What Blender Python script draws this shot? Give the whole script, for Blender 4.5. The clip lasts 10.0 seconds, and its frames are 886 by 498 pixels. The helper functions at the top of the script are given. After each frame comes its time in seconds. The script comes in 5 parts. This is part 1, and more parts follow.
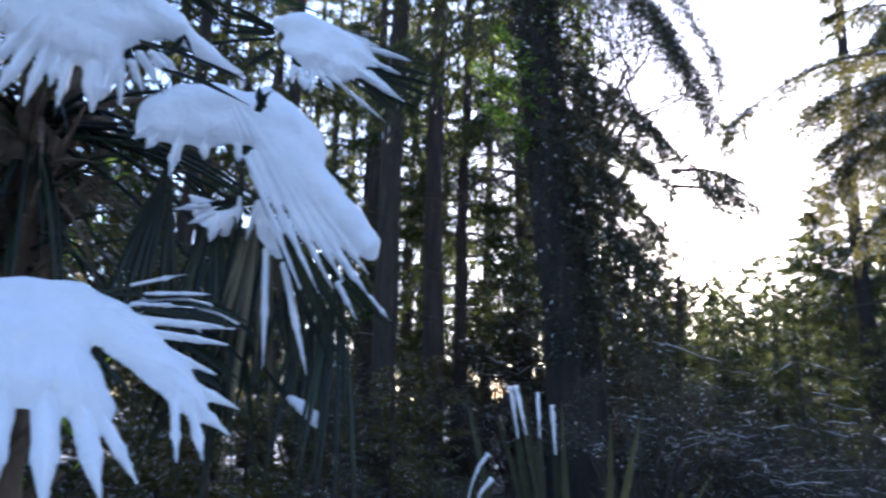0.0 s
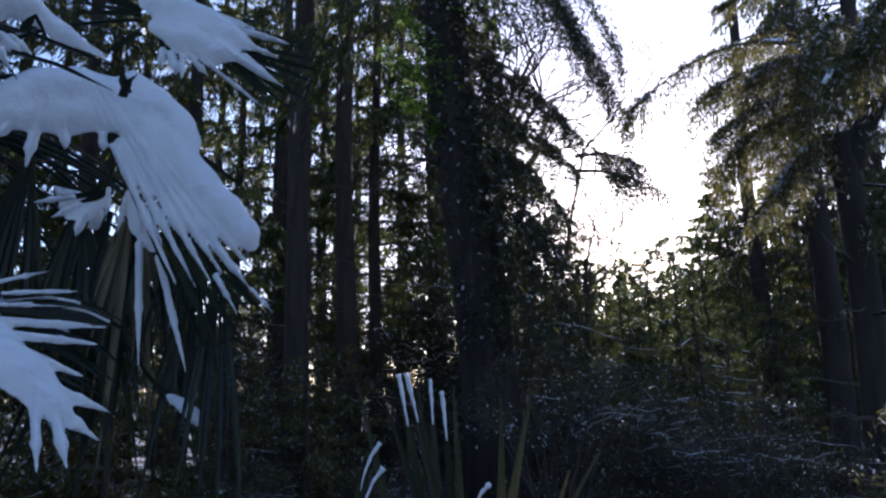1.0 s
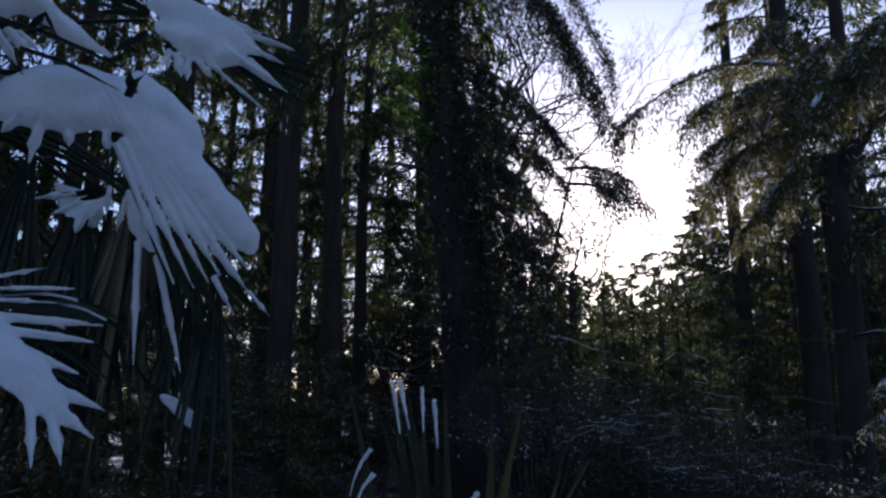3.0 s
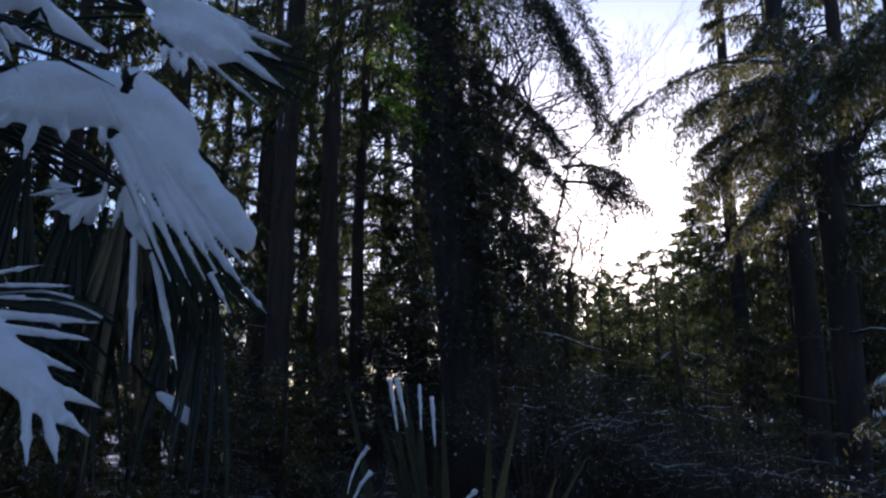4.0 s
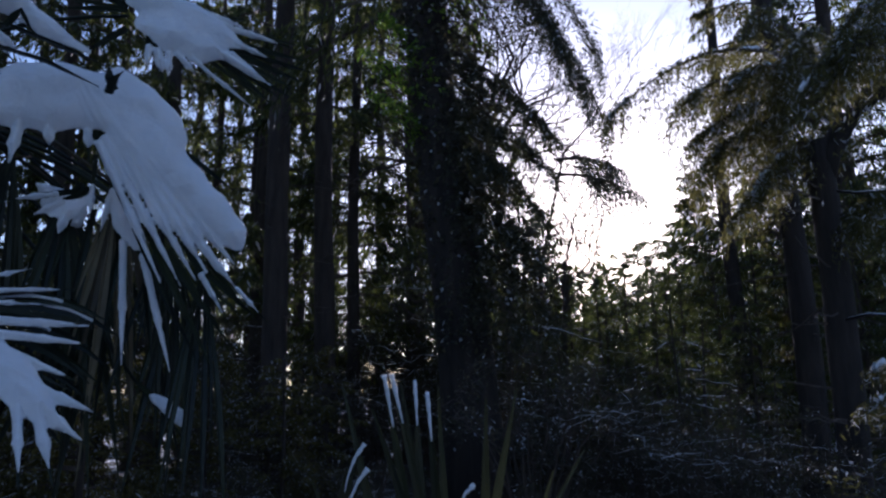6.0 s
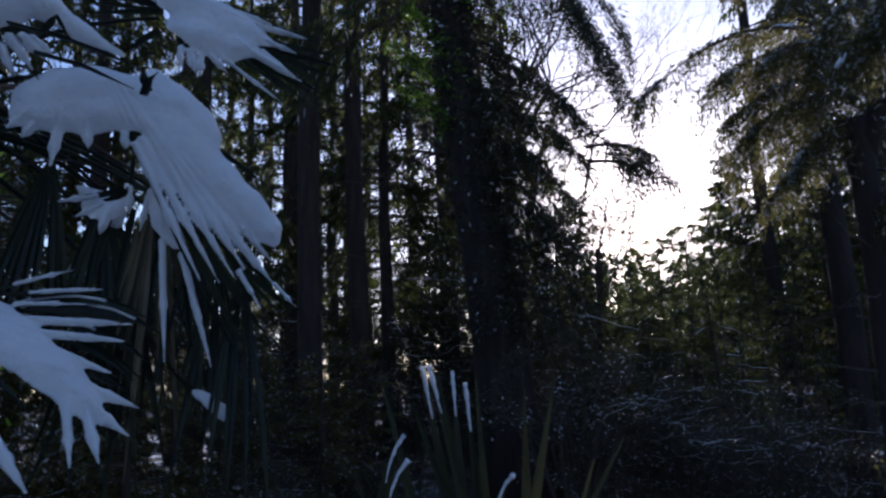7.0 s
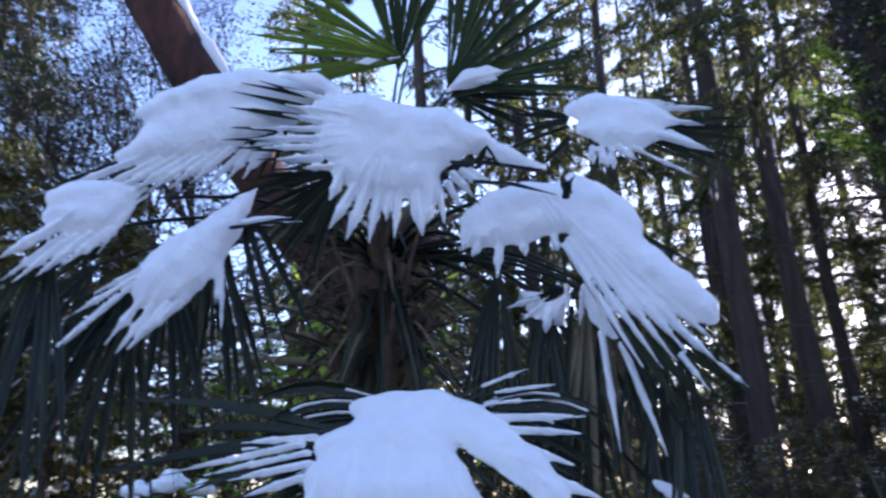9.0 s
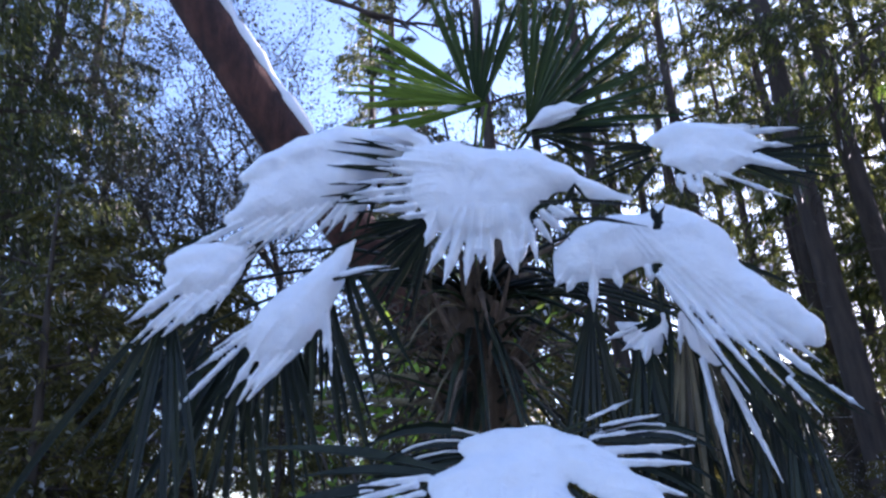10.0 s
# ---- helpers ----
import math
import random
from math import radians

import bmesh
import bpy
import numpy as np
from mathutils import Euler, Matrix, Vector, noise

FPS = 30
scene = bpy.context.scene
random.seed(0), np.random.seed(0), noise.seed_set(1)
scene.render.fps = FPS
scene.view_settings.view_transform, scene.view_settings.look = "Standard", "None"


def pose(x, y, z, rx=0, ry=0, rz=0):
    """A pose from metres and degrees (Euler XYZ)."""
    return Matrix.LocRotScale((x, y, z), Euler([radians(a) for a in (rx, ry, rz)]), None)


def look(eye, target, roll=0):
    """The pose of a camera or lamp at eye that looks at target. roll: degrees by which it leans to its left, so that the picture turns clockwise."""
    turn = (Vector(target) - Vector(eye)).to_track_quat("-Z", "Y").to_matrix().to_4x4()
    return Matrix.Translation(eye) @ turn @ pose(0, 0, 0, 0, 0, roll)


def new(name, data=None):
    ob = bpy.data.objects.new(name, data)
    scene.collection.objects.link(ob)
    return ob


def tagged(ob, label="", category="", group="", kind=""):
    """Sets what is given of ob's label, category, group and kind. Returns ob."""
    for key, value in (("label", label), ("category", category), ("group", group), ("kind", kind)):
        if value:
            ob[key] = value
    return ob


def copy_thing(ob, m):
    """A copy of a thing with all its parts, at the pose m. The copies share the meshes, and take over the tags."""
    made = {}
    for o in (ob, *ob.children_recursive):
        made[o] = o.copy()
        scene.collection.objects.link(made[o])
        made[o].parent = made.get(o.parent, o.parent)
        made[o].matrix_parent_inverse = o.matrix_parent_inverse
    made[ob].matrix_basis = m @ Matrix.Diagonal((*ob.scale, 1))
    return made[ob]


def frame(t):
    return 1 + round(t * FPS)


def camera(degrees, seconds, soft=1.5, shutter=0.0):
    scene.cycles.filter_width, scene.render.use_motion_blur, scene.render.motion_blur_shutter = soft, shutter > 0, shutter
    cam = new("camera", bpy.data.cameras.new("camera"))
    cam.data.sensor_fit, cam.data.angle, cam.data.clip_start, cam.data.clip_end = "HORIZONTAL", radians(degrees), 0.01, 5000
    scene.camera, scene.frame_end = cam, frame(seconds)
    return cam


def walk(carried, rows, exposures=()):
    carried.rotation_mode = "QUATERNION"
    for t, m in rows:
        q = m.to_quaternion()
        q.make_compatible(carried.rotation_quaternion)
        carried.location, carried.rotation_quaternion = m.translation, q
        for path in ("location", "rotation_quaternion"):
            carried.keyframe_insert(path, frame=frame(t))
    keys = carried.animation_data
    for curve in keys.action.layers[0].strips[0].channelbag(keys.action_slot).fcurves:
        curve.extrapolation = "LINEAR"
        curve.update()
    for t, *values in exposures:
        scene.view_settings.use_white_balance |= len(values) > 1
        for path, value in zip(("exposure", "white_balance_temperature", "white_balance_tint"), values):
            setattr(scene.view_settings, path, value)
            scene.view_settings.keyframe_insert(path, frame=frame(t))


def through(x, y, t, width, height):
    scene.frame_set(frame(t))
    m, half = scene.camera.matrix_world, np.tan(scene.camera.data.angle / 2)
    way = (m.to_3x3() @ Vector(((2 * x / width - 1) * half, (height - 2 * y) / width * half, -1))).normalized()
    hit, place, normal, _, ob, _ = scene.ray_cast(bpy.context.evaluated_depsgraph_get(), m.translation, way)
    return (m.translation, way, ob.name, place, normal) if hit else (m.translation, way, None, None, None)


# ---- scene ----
cam = camera(61.0, 10.0, 2.4, 0.4)
EXPOSURES = [(0.0, 2.0, 5500, 26), (0.6, 0.85, 5450, 26), (1.0, 0.9, 5400, 26), (1.5, 0.4, 5300, 26), (2.0, 0.25, 5350, 27), (2.5, 0.1, 5350, 27), (4.0, 0.25, 5350, 27), (4.5, 0.5, 5400, 27), (5.0, 0.5, 5400, 27), (6.5, 0.2, 5300, 27), (7.0, 0.2, 5300, 27), (7.5, 0.6, 5500, 28), (8.2, 1.45, 5600, 33), (9.0, 2.0, 5650, 33), (10.0, 2.05, 5700, 33)]
PATH = [
    (0, (-0.042, 0.276, 1.713), (-0.141, 2.222, 2.163), 2.0),
    (0.2, (-0.022, 0.288, 1.713), (-0.024, 2.241, 2.153), 1.8),
    (0.5, (0.007, 0.305, 1.712), (0.103, 2.261, 2.119), 0.3),
    (1, (0.035, 0.301, 1.718), (0.159, 2.253, 2.138), -0.9),
    (1.5, (0.03, 0.297, 1.719), (0.144, 2.248, 2.145), -0.6),
    (2, (0.021, 0.285, 1.719), (0.162, 2.233, 2.149), 0.1),
    (2.5, (0.009, 0.284, 1.719), (0.167, 2.229, 2.159), 0.7),
    (4, (0.003, 0.29, 1.717), (0.173, 2.235, 2.152), 0.7),
    (4.5, (0.012, 0.296, 1.717), (0.233, 2.237, 2.144), -0.1),
    (5, (0.019, 0.295, 1.718), (0.232, 2.236, 2.151), -0.6),
    (6.5, (0.01, 0.302, 1.714), (0.167, 2.252, 2.128), -0.9),
    (7, (0.007, 0.301, 1.714), (0.105, 2.257, 2.118), -1.8),
    (7.5, (-0.006, 0.286, 1.72), (-0.105, 2.231, 2.172), -3.6),
    (8, (-0.022, 0.286, 1.724), (-0.48, 2.153, 2.277), -4.0),
    (8.5, (-0.014, 0.312, 1.714), (-0.739, 2.072, 2.328), -2.8),
    (9, (-0.012, 0.308, 1.716), (-0.941, 1.953, 2.371), -1.9),
    (9.5, (-0.017, 0.293, 1.721), (-1.079, 1.846, 2.399), -2.2),
    (10, (-0.017, 0.226, 1.73), (-1.095, 1.743, 2.463), -3.7),
]
walk(cam, [(t, look(eye, target, roll)) for t, eye, target, roll in PATH], EXPOSURES)

# ---- light ----
SUN_AZ, SUN_EL = 16.4, 13.2  # degrees from +y towards +x, degrees up
sun_dir = Vector((math.sin(radians(SUN_AZ)) * math.cos(radians(SUN_EL)), math.cos(radians(SUN_AZ)) * math.cos(radians(SUN_EL)), math.sin(radians(SUN_EL))))
world = bpy.data.worlds.new("sky")
scene.world = world
world.use_nodes = True
wn = world.node_tree
sky = wn.nodes.new("ShaderNodeTexSky")
sky.sky_type = "NISHITA"
sky.sun_disc = False
sky.sun_elevation, sky.sun_rotation = radians(SUN_EL), radians(SUN_AZ)
sky.air_density, sky.dust_density, sky.ozone_density = 1.0, 0.8, 1.6
wn.links.new(sky.outputs[0], wn.nodes["Background"].inputs[0])
wn.nodes["Background"].inputs[1].default_value = 0.15
sun_lamp = bpy.data.lights.new("sun", "SUN")
sun_lamp.energy, sun_lamp.angle, sun_lamp.color = 5.0, radians(0.5), (1.0, 0.92, 0.8)
sun = new("sun", sun_lamp)
sun.matrix_world = look(sun_dir * 60, (0, 0, 0))


# ---- materials ----
def material(name):
    m = bpy.data.materials.new(name)
    m.use_nodes = True
    return m, m.node_tree, m.node_tree.nodes["Principled BSDF"]


def link(nt, a, b):
    nt.links.new(a, b)


def ramp(nt, fac, stops):
    r = nt.nodes.new("ShaderNodeValToRGB")
    while len(r.color_ramp.elements) < len(stops):
        r.color_ramp.elements.new(0.5)
    for e, (p, c) in zip(r.color_ramp.elements, stops):
        e.position, e.color = p, (*c, 1)
    link(nt, fac, r.inputs[0])
    return r


def noise_tex(nt, scale, detail=6, rough=0.6, stretch=None):
    tc = nt.nodes.new("ShaderNodeTexCoord")
    n = nt.nodes.new("ShaderNodeTexNoise")
    n.inputs["Scale"].default_value, n.inputs["Detail"].default_value, n.inputs["Roughness"].default_value = scale, detail, rough
    if stretch:
        mp = nt.nodes.new("ShaderNodeMapping")
        mp.inputs["Scale"].default_value = stretch
        link(nt, tc.outputs["Object"], mp.inputs[0])
        link(nt, mp.outputs[0], n.inputs[0])
    else:
        link(nt, tc.outputs["Object"], n.inputs[0])
    return n


def bump(nt, p, fac, strength, distance):
    b = nt.nodes.new("ShaderNodeBump")
    b.inputs["Strength"].default_value, b.inputs["Distance"].default_value = strength, distance
    link(nt, fac, b.inputs["Height"])
    link(nt, b.outputs[0], p.inputs["Normal"])


def bark(name, dark, light, scale=6.0, stretch=(1, 1, 0.15), depth=0.04):
    m, nt, p = material(name)
    n = noise_tex(nt, scale, 8, 0.65, stretch)
    link(nt, ramp(nt, n.outputs[0], [(0.3, dark), (0.7, light)]).outputs[0], p.inputs["Base Color"])
    p.inputs["Roughness"].default_value = 0.9
    bump(nt, p, n.outputs[0], 1.0, depth)
    return m


def foliage(name, stops, through=0.35, rough=0.45):
    """Leaves whose colour varies from leaf to leaf and lets some light through."""
    m, nt, p = material(name)
    g = nt.nodes.new("ShaderNodeNewGeometry")
    r = ramp(nt, g.outputs["Random Per Island"], stops)
    link(nt, r.outputs[0], p.inputs["Base Color"])
    p.inputs["Roughness"].default_value = rough
    t = nt.nodes.new("ShaderNodeBsdfTranslucent")
    link(nt, r.outputs[0], t.inputs[0])
    mix = nt.nodes.new("ShaderNodeMixShader")
    mix.inputs[0].default_value = through
    link(nt, p.outputs[0], mix.inputs[1])
    link(nt, t.outputs[0], mix.inputs[2])
    link(nt, mix.outputs[0], nt.nodes["Material Output"].inputs[0])
    return m


def palm_green(name, stops, through):
    """Palm leaflets: colour differs from leaflet to leaflet, with fine lengthwise ribs."""
    m, nt, p = material(name)
    o = nt.nodes.new("ShaderNodeObjectInfo")
    n = noise_tex(nt, 9, 4)
    add = nt.nodes.new("ShaderNodeMath")
    add.operation = "MULTIPLY_ADD"
    add.inputs[1].default_value, add.inputs[2].default_value = 0.5, 0.0
    link(nt, n.outputs[0], add.inputs[0])
    half = nt.nodes.new("ShaderNodeMath")
    half.operation = "MULTIPLY_ADD"
    half.inputs[1].default_value = 0.55
    link(nt, o.outputs["Random"], half.inputs[0])
    link(nt, add.outputs[0], half.inputs[2])
    r = ramp(nt, half.outputs[0], stops)
    link(nt, r.outputs[0], p.inputs["Base Color"])
    p.inputs["Roughness"].default_value = 0.38
    p.inputs["Specular IOR Level"].default_value = 0.33
    t = nt.nodes.new("ShaderNodeBsdfTranslucent")
    link(nt, r.outputs[0], t.inputs[0])
    mix = nt.nodes.new("ShaderNodeMixShader")
    mix.inputs[0].default_value = through
    link(nt, p.outputs[0], mix.inputs[1])
    link(nt, t.outputs[0], mix.inputs[2])
    link(nt, mix.outputs[0], nt.nodes["Material Output"].inputs[0])
    return m


def snow_material():
    m, nt, p = material("snow")
    n = noise_tex(nt, 14, 8, 0.7)
    link(nt, ramp(nt, n.outputs[0], [(0.3, (0.86, 0.87, 0.88)), (0.7, (0.94, 0.94, 0.94))]).outputs[0], p.inputs["Base Color"])
    p.inputs["Roughness"].default_value = 0.7
    p.inputs["Specular IOR Level"].default_value = 0.2
    bump(nt, p, n.outputs[0], 0.75, 0.016)
    return m


SNOW = snow_material()
BARK_GREY = bark("bark_grey", (0.02, 0.015, 0.011), (0.085, 0.062, 0.046))
BARK_DARK = bark("bark_dark", (0.01, 0.008, 0.006), (0.055, 0.04, 0.03))
BARK_RED = bark("bark_red", (0.01, 0.004, 0.003), (0.115, 0.042, 0.026), 9.0, (1, 1, 0.3), 0.03)
FIBRE = bark("fibre", (0.03, 0.021, 0.014), (0.24, 0.165, 0.105), 22.0, (1, 1, 0.2), 0.02)
TWIG = bark("twig", (0.035, 0.025, 0.019), (0.13, 0.097, 0.074), 10.0)
NEEDLES = foliage("needles", [(0.0, (0.03, 0.04, 0.012)), (0.5, (0.07, 0.085, 0.022)), (0.955, (0.15, 0.16, 0.035)), (0.97, (0.55, 0.56, 0.58)), (1.0, (0.75, 0.76, 0.78))], 0.6)
FROSTED = foliage("frosted_needles", [(0.0, (0.06, 0.055, 0.015)), (0.45, (0.12, 0.11, 0.028)), (0.86, (0.21, 0.185, 0.06)), (0.89, (0.5, 0.5, 0.5)), (1.0, (0.82, 0.82, 0.82))], 0.6)
LEAVES = foliage("shrub_leaves", [(0.0, (0.025, 0.028, 0.015)), (0.5, (0.05, 0.048, 0.024)), (0.94, (0.1, 0.085, 0.042)), (0.955, (0.6, 0.6, 0.62)), (1.0, (0.8, 0.8, 0.8))], 0.4, 0.5)
# needles darkened in colour to stand for boughs seen against the sun
SHADED_NEEDLES = foliage("needles_shade_in_colour", [(0.0, (0.02, 0.023, 0.01)), (0.5, (0.045, 0.045, 0.017)), (0.95, (0.095, 0.085, 0.03)), (0.97, (0.5, 0.5, 0.5)), (1.0, (0.75, 0.75, 0.75))], 0.3)
# needles brightened to olive gold, the sun on the thicket put into colour
OLIVE = foliage("needles_sun_in_colour", [(0.0, (0.06, 0.055, 0.014)), (0.5, (0.13, 0.115, 0.028)), (0.9, (0.26, 0.22, 0.06)), (0.95, (0.6, 0.6, 0.62)), (1.0, (0.8, 0.8, 0.8))], 0.6)
# lime green with the sunlight painted into the leaf colour
LIME = foliage("leaves_sun_in_colour", [(0.0, (0.09, 0.16, 0.02)), (0.6, (0.2, 0.34, 0.03)), (1.0, (0.38, 0.5, 0.07))], 0.6)
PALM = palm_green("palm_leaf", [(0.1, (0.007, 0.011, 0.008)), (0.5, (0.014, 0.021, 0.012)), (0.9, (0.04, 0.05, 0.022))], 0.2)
# palm green lightened to yellow to stand for sun shining through the leaf
PALM_LIGHT = palm_green("palm_leaf_backlit_tint", [(0.1, (0.08, 0.12, 0.016)), (0.5, (0.16, 0.24, 0.03)), (0.9, (0.34, 0.44, 0.06))], 0.6)
PALM_MID = palm_green("palm_leaf_mid", [(0.1, (0.02, 0.038, 0.014)), (0.5, (0.035, 0.062, 0.02)), (0.9, (0.08, 0.12, 0.03))], 0.35)
FLAX = palm_green("flax_leaf", [(0.1, (0.018, 0.02, 0.01)), (0.5, (0.03, 0.034, 0.015)), (0.9, (0.055, 0.06, 0.025))], 0.2)
PALM_DEAD = palm_green("palm_leaf_old", [(0.1, (0.05, 0.042, 0.026)), (0.5, (0.13, 0.105, 0.06)), (0.9, (0.3, 0.25, 0.14))], 0.25)


STRAW = bark("dry_stalk", (0.2, 0.15, 0.08), (0.5, 0.42, 0.26), 16.0)


def ground_material():
    m, nt, p = material("forest_floor")
    n = noise_tex(nt, 0.6, 10, 0.7)
    link(nt, ramp(nt, n.outputs[0], [(0.42, (0.03, 0.024, 0.016)), (0.5, (0.12, 0.11, 0.1)), (0.56, (0.8, 0.8, 0.82))]).outputs[0], p.inputs["Base Color"])
    p.inputs["Roughness"].default_value = 0.85
    bump(nt, p, n.outputs[0], 1.0, 0.1)
    return m


# ---- mesh helpers ----
def mesh_of(name, verts, faces, mat, smooth=False):
    me = bpy.data.meshes.new(name)
    me.from_pydata([tuple(v) for v in verts], [], [tuple(f) for f in faces])
    me.materials.append(mat)
    if smooth:
        me.polygons.foreach_set("use_smooth", [True] * len(me.polygons))
    me.update()
    return me


def quads_mesh(name, verts, mat):
    """A mesh of loose four-cornered leaves, verts of shape (n, 4, 3)."""
    n = len(verts)
    me = bpy.data.meshes.new(name)
    me.vertices.add(4 * n)
    me.vertices.foreach_set("co", np.asarray(verts, np.float32).ravel())
    me.loops.add(4 * n)
    me.loops.foreach_set("vertex_index", np.arange(4 * n, dtype=np.int32))
    me.polygons.add(n)
    me.polygons.foreach_set("loop_start", np.arange(0, 4 * n, 4, dtype=np.int32))
    me.materials.append(mat)
    me.update(calc_edges=True)
    return me


def part(name, me, parent, label=""):
    ob = new(name, me)
    ob.parent = parent
    return tagged(ob, label)


def thing(name, label, category, group="", kind="", me=None, at=(0, 0, 0)):
    ob = new(name, me)
    ob.location = at
    return tagged(ob, label, category, group, kind)


def unit(v):
    v = np.asarray(v, float)
    return v / (np.linalg.norm(v, axis=-1, keepdims=True) + 1e-9)


def tube(points, radii, sides=8, rough=0.0, rng=None, squash=None):
    """Verts and faces of a closed tube along points."""
    points = np.asarray(points, float)
    along = unit(np.gradient(points, axis=0))
    ref = np.array([0.0, 0.0, 1.0]) if abs(along[len(along) // 2][2]) < 0.9 else np.array([0.0, 1.0, 0.0])
    u = unit(np.cross(along, ref))
    v = np.cross(u, along)
    ang = np.linspace(0, 2 * np.pi, sides, endpoint=False)
    r = np.asarray(radii, float)[:, None] * np.ones((1, sides))
    if rough and rng is not None:
        r = r * (1 + rough * rng.normal(size=r.shape))
    k = 1.0 if squash is None else squash
    ring = points[:, None] + r[..., None] * (np.cos(ang)[None, :, None] * u[:, None] + k * np.sin(ang)[None, :, None] * v[:, None])
    verts = ring.reshape(-1, 3).tolist()
    n = len(points)
    faces = [(i * sides + j, i * sides + (j + 1) % sides, (i + 1) * sides + (j + 1) % sides, (i + 1) * sides + j) for i in range(n - 1) for j in range(sides)]
    faces += [tuple(range(sides))[::-1], tuple((n - 1) * sides + j for j in range(sides))]
    return verts, faces


def joined(pieces):
    verts, faces = [], []
    for v, f in pieces:
        o = len(verts)
        verts += v
        faces += [tuple(i + o for i in q) for q in f]
    return verts, faces


def leaf_quads(rng, centre, along, length, width):
    """Pointed leaves, one at each centre, with random twist about their length."""
    n = len(centre)
    side = unit(np.cross(along, unit(rng.normal(size=(n, 3)))))
    length, width = np.asarray(length).reshape(-1, 1), np.asarray(width).reshape(-1, 1)
    a = centre - along * length * 0.5
    c = centre + along * length * 0.5
    m = centre - along * length * 0.08
    return np.stack([a, m + side * width * 0.5, c, m - side * width * 0.5], 1)


def bough(rng, root, tip, sag, twigs, per, twig_len, leaf, hang=0.6, fill=0.12, wide=1.0):
    """One conifer bough from root to tip: its limb points and its leaf quads, twigs hanging at both sides."""
    root, tip = np.asarray(root, float), np.asarray(tip, float)
    u = np.linspace(0, 1, 9)[:, None]
    arch = np.array([0, 0, 1.0]) * sag
    limb = root + (tip - root) * u + arch * (4 * u * (1 - u))
    t = fill + (1 - fill) * rng.random(twigs) ** 0.8
    base = root + (tip - root) * t[:, None] + arch * (4 * t * (1 - t))[:, None]
    d = unit(tip - root)
    across = unit(np.cross(d, (0, 0, 1)))
    sign = rng.choice([-1, 1], twigs)[:, None]
    way = unit(across * sign * rng.uniform(0.2, 1, (twigs, 1)) + d * rng.uniform(0.2, 0.9, (twigs, 1)) + np.array([0, 0, -1]) * hang * rng.uniform(0.4, 1.3, (twigs, 1)))
    tl = twig_len * rng.uniform(0.45, 1.15, twigs) * (1.15 - 0.75 * t)
    s = np.tile((np.arange(per) + 0.5) / per, twigs)
    rep = np.repeat(np.arange(twigs), per)
    droop = np.array([0, 0, -1.0]) * (hang * 0.35 * (s**2) * tl[rep])[:, None]
    centre = base[rep] + way[rep] * (s * tl[rep])[:, None] + droop + rng.normal(size=(len(s), 3)) * leaf * 0.22
    along = unit(way[rep] + np.array([0, 0, -1]) * (hang * 0.9) + rng.normal(size=(len(s), 3)) * 0.45)
    return limb, leaf_quads(rng, centre, along, leaf * rng.uniform(0.6, 1.3, len(s)), leaf * wide * rng.uniform(0.1, 0.2, len(s)))


def conifer(name, rng, height, radius, crown_base, reach, boughs, twigs, per, leaf, hang, label, mat=None, bark_mat=None, lean=(0, 0), top=0.12, dead=10, group="", wide=1.4):
    """A conifer at the origin: trunk, dead limbs, limbs and a crown of hanging sprays."""
    ob = thing(name, label, "tree", group)
    z = np.linspace(0, height, 14)
    axis = np.stack([lean[0] * z + 0.04 * np.sin(z * 0.7), lean[1] * z + 0.04 * np.cos(z * 0.9), z], 1)
    r = radius * (1 - (1 - top) * (z / height) ** 1.2)
    r[0] *= 1.35
    part("trunk", mesh_of("trunk", *tube(axis, r, 14, 0.03, rng), bark_mat or BARK_GREY, True), ob)
    limbs, leaves = [], []
    for i in range(boughs):
        f = (i + rng.random()) / boughs
        h = crown_base + (height * 0.985 - crown_base) * f
        az = rng.random() * 2 * np.pi
        ln = reach * (1 - 0.85 * f) * rng.uniform(0.65, 1.15) + 0.15
        root = np.array([np.interp(h, z, axis[:, 0]), np.interp(h, z, axis[:, 1]), h])
        tip = root + np.array([np.cos(az) * ln, np.sin(az) * ln, ln * (rng.uniform(-0.45, 0.05) + 0.35 * f)])
        limb, q = bough(rng, root, tip, ln * 0.07, max(5, int(twigs * (0.35 + ln / reach))), per, 0.34 * ln + 0.15, leaf, hang, wide=wide)
        limbs.append(tube(limb[::2], np.linspace(0.018 * ln + 0.008, 0.004, 5), 3))
        leaves.append(q)
    for i in range(dead):
        h = crown_base * rng.uniform(0.15, 1.0)
        az = rng.random() * 2 * np.pi
        ln = rng.uniform(0.4, 1.6)
        root = np.array([np.interp(h, z, axis[:, 0]), np.interp(h, z, axis[:, 1]), h])
        u = np.linspace(0, 1, 6)[:, None]
        pts = root + np.array([np.cos(az), np.sin(az), rng.uniform(-0.3, 0.2)]) * ln * u + rng.normal(size=(6, 3)) * 0.03 * u
        limbs.append(tube(pts, np.linspace(0.016, 0.004, 6), 3))
    if limbs:
        tagged(part("limb_tangle", mesh_of("limb_tangle", *joined(limbs), TWIG), ob), kind="stuff")
    if leaves:
        part("crown", quads_mesh("crown", np.concatenate(leaves), mat or NEEDLES), ob)
    return ob


